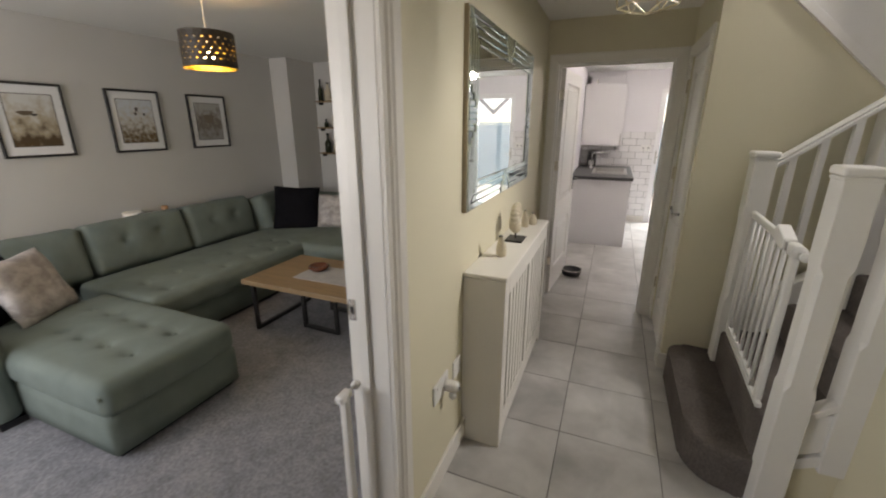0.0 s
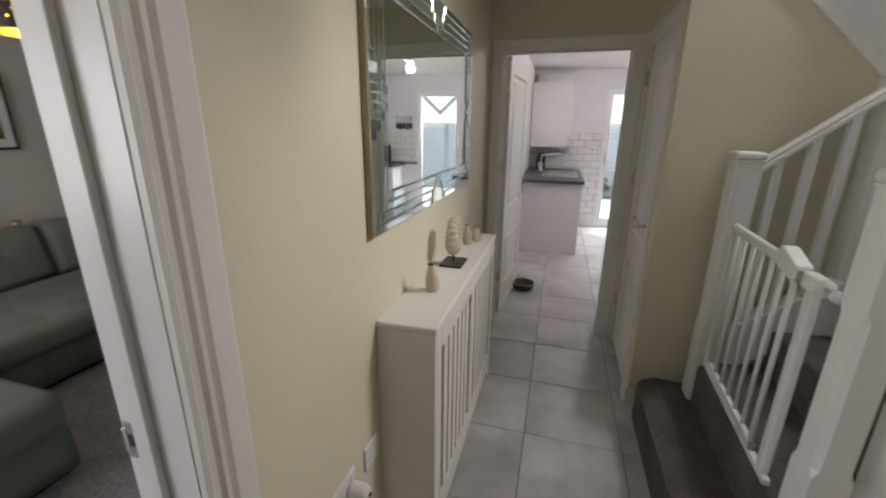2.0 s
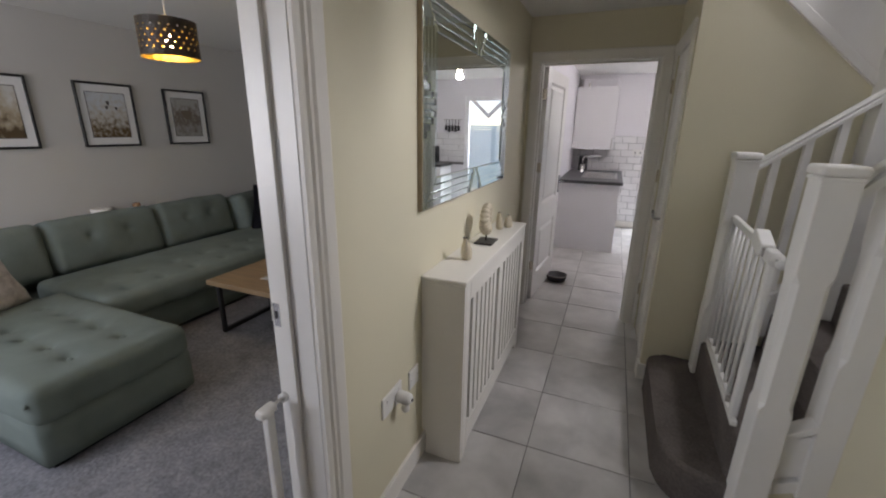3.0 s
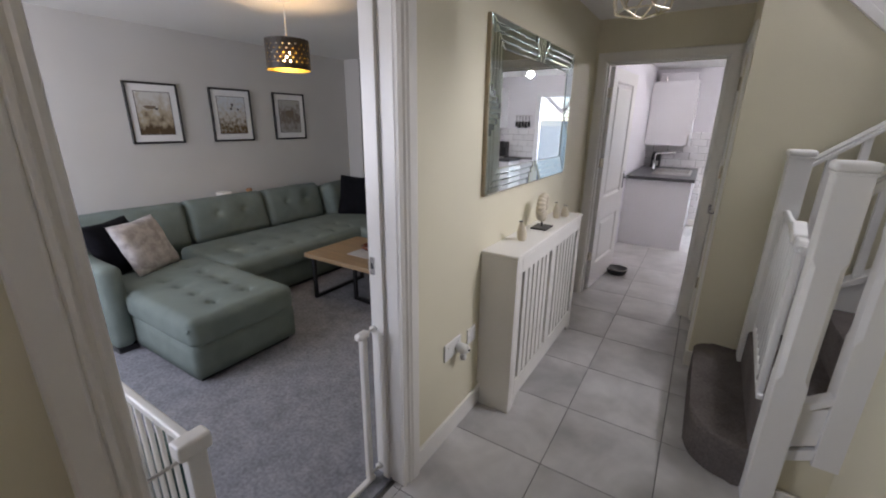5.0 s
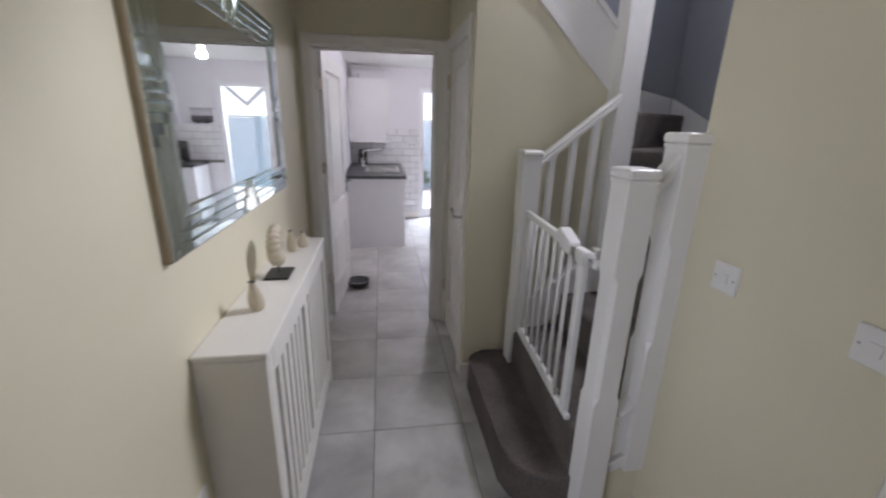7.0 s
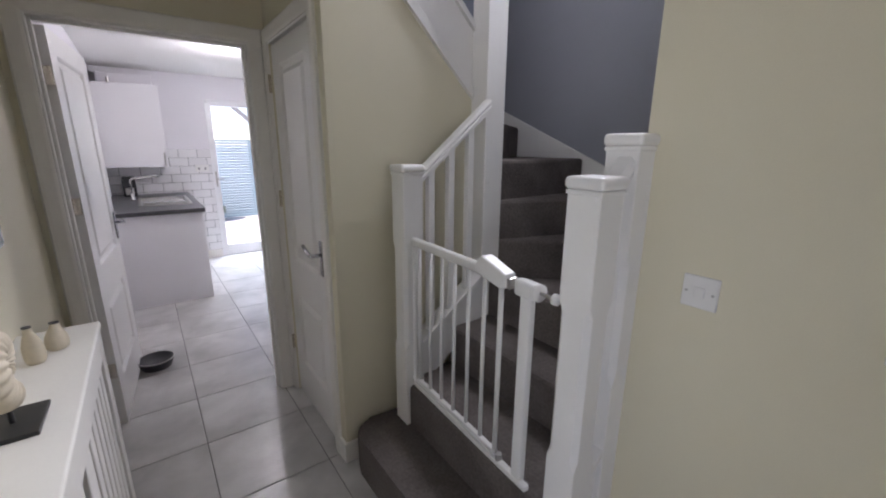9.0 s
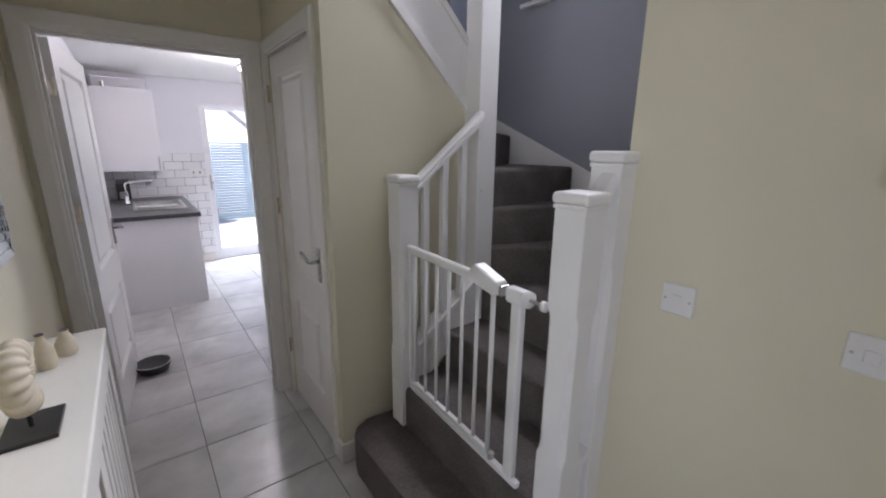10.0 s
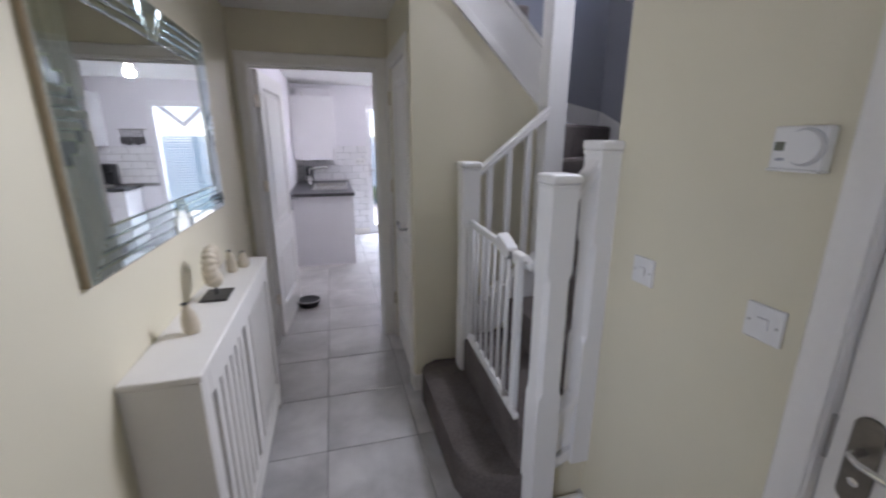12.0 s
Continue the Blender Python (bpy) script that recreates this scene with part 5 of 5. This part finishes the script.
part("door", box(2.002, 2.618, 7.05, 7.069, 1.442, 2.128, 0.002, 1), CABWHITE, c2)
em = thing("espresso_machine", "black espresso machine on the corner worktop", "coffee maker", (2.0, 7.22, 0.902))
part("body", box(-0.10, 0.10, -0.05, 0.10, 0, 0.30, 0.02, 2), BLACKMETAL, em)
part("head", box(-0.09, 0.09, -0.14, -0.05, 0.20, 0.31, 0.02, 2), BLACKMETAL, em)
part("tray", box(-0.08, 0.08, -0.14, -0.05, 0, 0.03, 0.004, 1), STEEL, em)
ur = thing("utensil_rail", "steel rail with hanging dark kitchen utensils", "utensil rail", (0, 7.37, 0))
part("rail", cyl((1.50, 0, 1.66), (1.85, 0, 1.66), 0.006, 8), STEEL, ur)
for x in (1.52, 1.83):
    part("bracket", cyl((x, 0, 1.66), (x, 0.03, 1.66), 0.006, 8), STEEL, ur)
for k, x in enumerate((1.56, 1.62, 1.68, 1.74, 1.80)):
    u = part("utensil", boxes((x - 0.005, x + 0.005, -0.012, -0.004, 1.55, 1.66), (x - 0.022, x + 0.022, -0.014, -0.002, 1.47 - 0.02 * (k % 2), 1.56), bev=0.002), BLACKMETAL, ur)

# garden door
gd = tagged(thing("door_garden", "white framed glazed garden door with bright daylight", "door", (0, 0, 0)), kind="structure")
F0, F1, FZ = 0.715, 1.46, 2.05
for r in ((F0, F0 + 0.075, 7.41, 7.48, 0, FZ), (F1 - 0.075, F1, 7.41, 7.48, 0, FZ), (F0 + 0.075, F1 - 0.075, 7.41, 7.48, FZ - 0.075, FZ), (F0 + 0.075, F1 - 0.075, 7.41, 7.48, 0, 0.15)):
    part("frame", box(*r, 0.004, 1), WINDOWPVC, gd)
pane = part("pane", box(F0 + 0.075, F1 - 0.075, 7.443, 7.449, 0.15, FZ - 0.075), plain("clear_glass", (1, 1, 1), 0.0, 0.0, clear=1.0), gd, "clear glass pane")
pane.visible_shadow = False
part("handle", boxes((F0 + 0.03, F0 + 0.05, 7.40, 7.41, 0.95, 1.15), (F0 + 0.03, F0 + 0.13, 7.375, 7.39, 1.04, 1.06), (F0 + 0.03, F0 + 0.05, 7.375, 7.405, 1.04, 1.06)), STEEL, gd)
part("blind_head", box(F0 + 0.02, F1 - 0.02, 7.385, 7.409, FZ - 0.045, FZ + 0.0, 0.004, 1), WINDOWPVC, gd, "white blind head rail")

# garden beyond
PAVE = material("pale_paving", (0.66, 0.65, 0.63), 0.8, var=0.08, scale=3, bump=0.2, grain=80)
FENCE = material("grey_white_cladding", (0.25, 0.36, 0.41), 0.6, var=0.06, scale=4, bump=0.1, grain=60, stretch=(0.3, 3, 3))
LEAF = material("hedge_leaf", (0.12, 0.20, 0.09), 0.6, var=0.3, scale=6, bump=0.2)
setting("ground", box(-600, 600, -600, 600, -0.30, -0.07), PAVE, "pale garden paving reaching to the fence", "ground")
fe = tagged(thing("garden_fence", "pale grey horizontal slatted garden fence", "fence", (0, 0, 0)), kind="structure")
for k in range(30):
    z = -0.07 + k * 0.0562
    part("slat", box(-3.0, 7.0, 11.2 + 0.006 * (k % 2), 11.235, z, z + 0.047, 0.002, 1), FENCE, fe)
for x in (-2.0, 0.0, 2.0, 4.0, 6.0):
    part("post", box(x - 0.05, x + 0.05, 11.245, 11.34, -0.07, 1.60), FENCE, fe)
pg = thing("garden_pergola", "weathered grey timber pergola with crossing braces under its beam", "pergola", (2.30, 11.7, 0))
WOODG = material("weathered_timber", (0.36, 0.36, 0.36), 0.7, var=0.12, scale=8, bump=0.2, stretch=(4, 4, 0.6))
for q in (-1, 1):
    part("brace", prism([(q * 0.0, 1.80), (q * 0.72, 2.46), (q * 0.64, 2.50), (q * 0.0, 1.92)], "y", -0.035, 0.035), WOODG, pg)
    part("post", box(q * 1.7 - 0.045, q * 1.7 + 0.045, -0.045, 0.045, -0.07, 2.46, 0.004, 1), WOODG, pg)
part("beam", box(-1.9, 1.9, -0.05, 0.05, 2.46, 2.60, 0.004, 1), WOODG, pg)
def bush(x, y, r, h, seed):
    b = thing("garden_shrub", "leafy green garden shrub by the fence", "shrub", (x, y, -0.07), "shrubs by the fence")
    rng = random.Random(seed)
    bm = bmesh.new()
    for _ in range(900):
        a, q, z = rng.uniform(0, 6.283), r * rng.random() ** 0.5, rng.uniform(0.05, 1)
        q *= (1.15 - z * z) * rng.uniform(0.7, 1.1)
        c = Vector((q * math.cos(a), q * math.sin(a), 0.15 + z * h))
        m = Euler((rng.uniform(0, 3), rng.uniform(0, 3), rng.uniform(0, 6))).to_matrix()
        s = rng.uniform(0.03, 0.06)
        bm.faces.new([bm.verts.new(c + m @ Vector(p)) for p in ((-s, 0, 0), (0, -s * 0.5, 0.004), (s, 0, 0), (0, s * 0.5, 0.004))])
    part("leaves", bm, LEAF, b)
    st_ = bmesh.new()
    for k in range(5):
        a = k * 1.257
        cyl((0.03 * math.cos(a), 0.03 * math.sin(a), 0), (r * 0.5 * math.cos(a), r * 0.5 * math.sin(a), h * 0.7), 0.012, 6, 0.005, bm=st_)
    part("stems", st_, OAK, b)
bush(0.35, 10.75, 0.40, 0.9, 1), bush(1.0, 10.9, 0.26, 0.45, 2)

# ---- pieces of walls and floors ----
def floor_tiles():
    p = 0.467
    meshes = {}
    fl = bpy.data.objects["floor"]
    for i in range(-5, 7):
        for j in range(-6, 14):
            x0, y0 = 0.047 + i * p, 1.513 + j * p
            x1, y1 = x0 + p, y0 + p
            hall = y0 < 3.70
            lo, hi = (-0.46, 1.10) if hall else (-0.37, 2.9)
            if hall and y1 > 2.95: hi = 0.66
            a, b = max(x0, lo), min(x1, hi)
            if b - a < 0.03 or y0 < -1.2 or y0 > 7.3: continue
            d = min(y1, 7.40)
            key = (round(b - a, 3), round(d - y0, 3))
            if key not in meshes:
                bm = box(0.002, b - a - 0.002, 0.002, d - y0 - 0.002, -0.01, 0.0, 0.0015, 1)
                mesh = bpy.data.meshes.new("tile")
                bm.to_mesh(mesh), bm.free()
                mesh.materials.append(TILE)
                meshes[key] = mesh
            ob = new("tile", meshes[key])
            ob.parent = fl
            ob.location = (a, y0, 0)


WALLTILE = material("white_glazed_tile", (0.80, 0.79, 0.79), 0.26, var=0.02, scale=3, bump=0.0, grain=20, rvar=0.02, per_piece=0.04)


def wall_tiles():
    w, h, g = 0.20, 0.10, 0.005
    wall = bpy.data.objects["wall_kitchen_north"]
    meshes = {}
    setting("tile_grout", boxes((-0.358, 0.715, 7.392, 7.40, 0.0, 1.43), (1.46, 2.9, 7.392, 7.40, 0.88, 1.43)), material("grey_tile_grout", (0.22, 0.215, 0.21), 0.9, var=0.08, scale=30), "grey grout between the kitchen wall tiles", "grout")
    for lo, hi, z0 in ((-0.358, 0.715, 0.0), (1.46, 2.9, 0.90)):
        for r in range(15):
            z = 0.005 + r * (h + g - 0.003)
            if z < z0 or z + h > 1.45: continue
            x = lo - (0.10 if r % 2 else 0)
            while x < hi - 0.02:
                a, b = max(x, lo), min(x + w, hi)
                x += w + g
                if b - a < 0.02: continue
                key = round(b - a, 3)
                if key not in meshes:
                    bm = box(0, b - a, -0.008, 0, 0, h - 0.002, 0.003, 1)
                    mesh = bpy.data.meshes.new("wall_tile")
                    bm.to_mesh(mesh), bm.free()
                    mesh.materials.append(WALLTILE)
                    meshes[key] = mesh
                ob = new("wall_tile", meshes[key])
                ob.parent = wall
                ob.location = (a, 7.392, z)


floor_tiles()
wall_tiles()
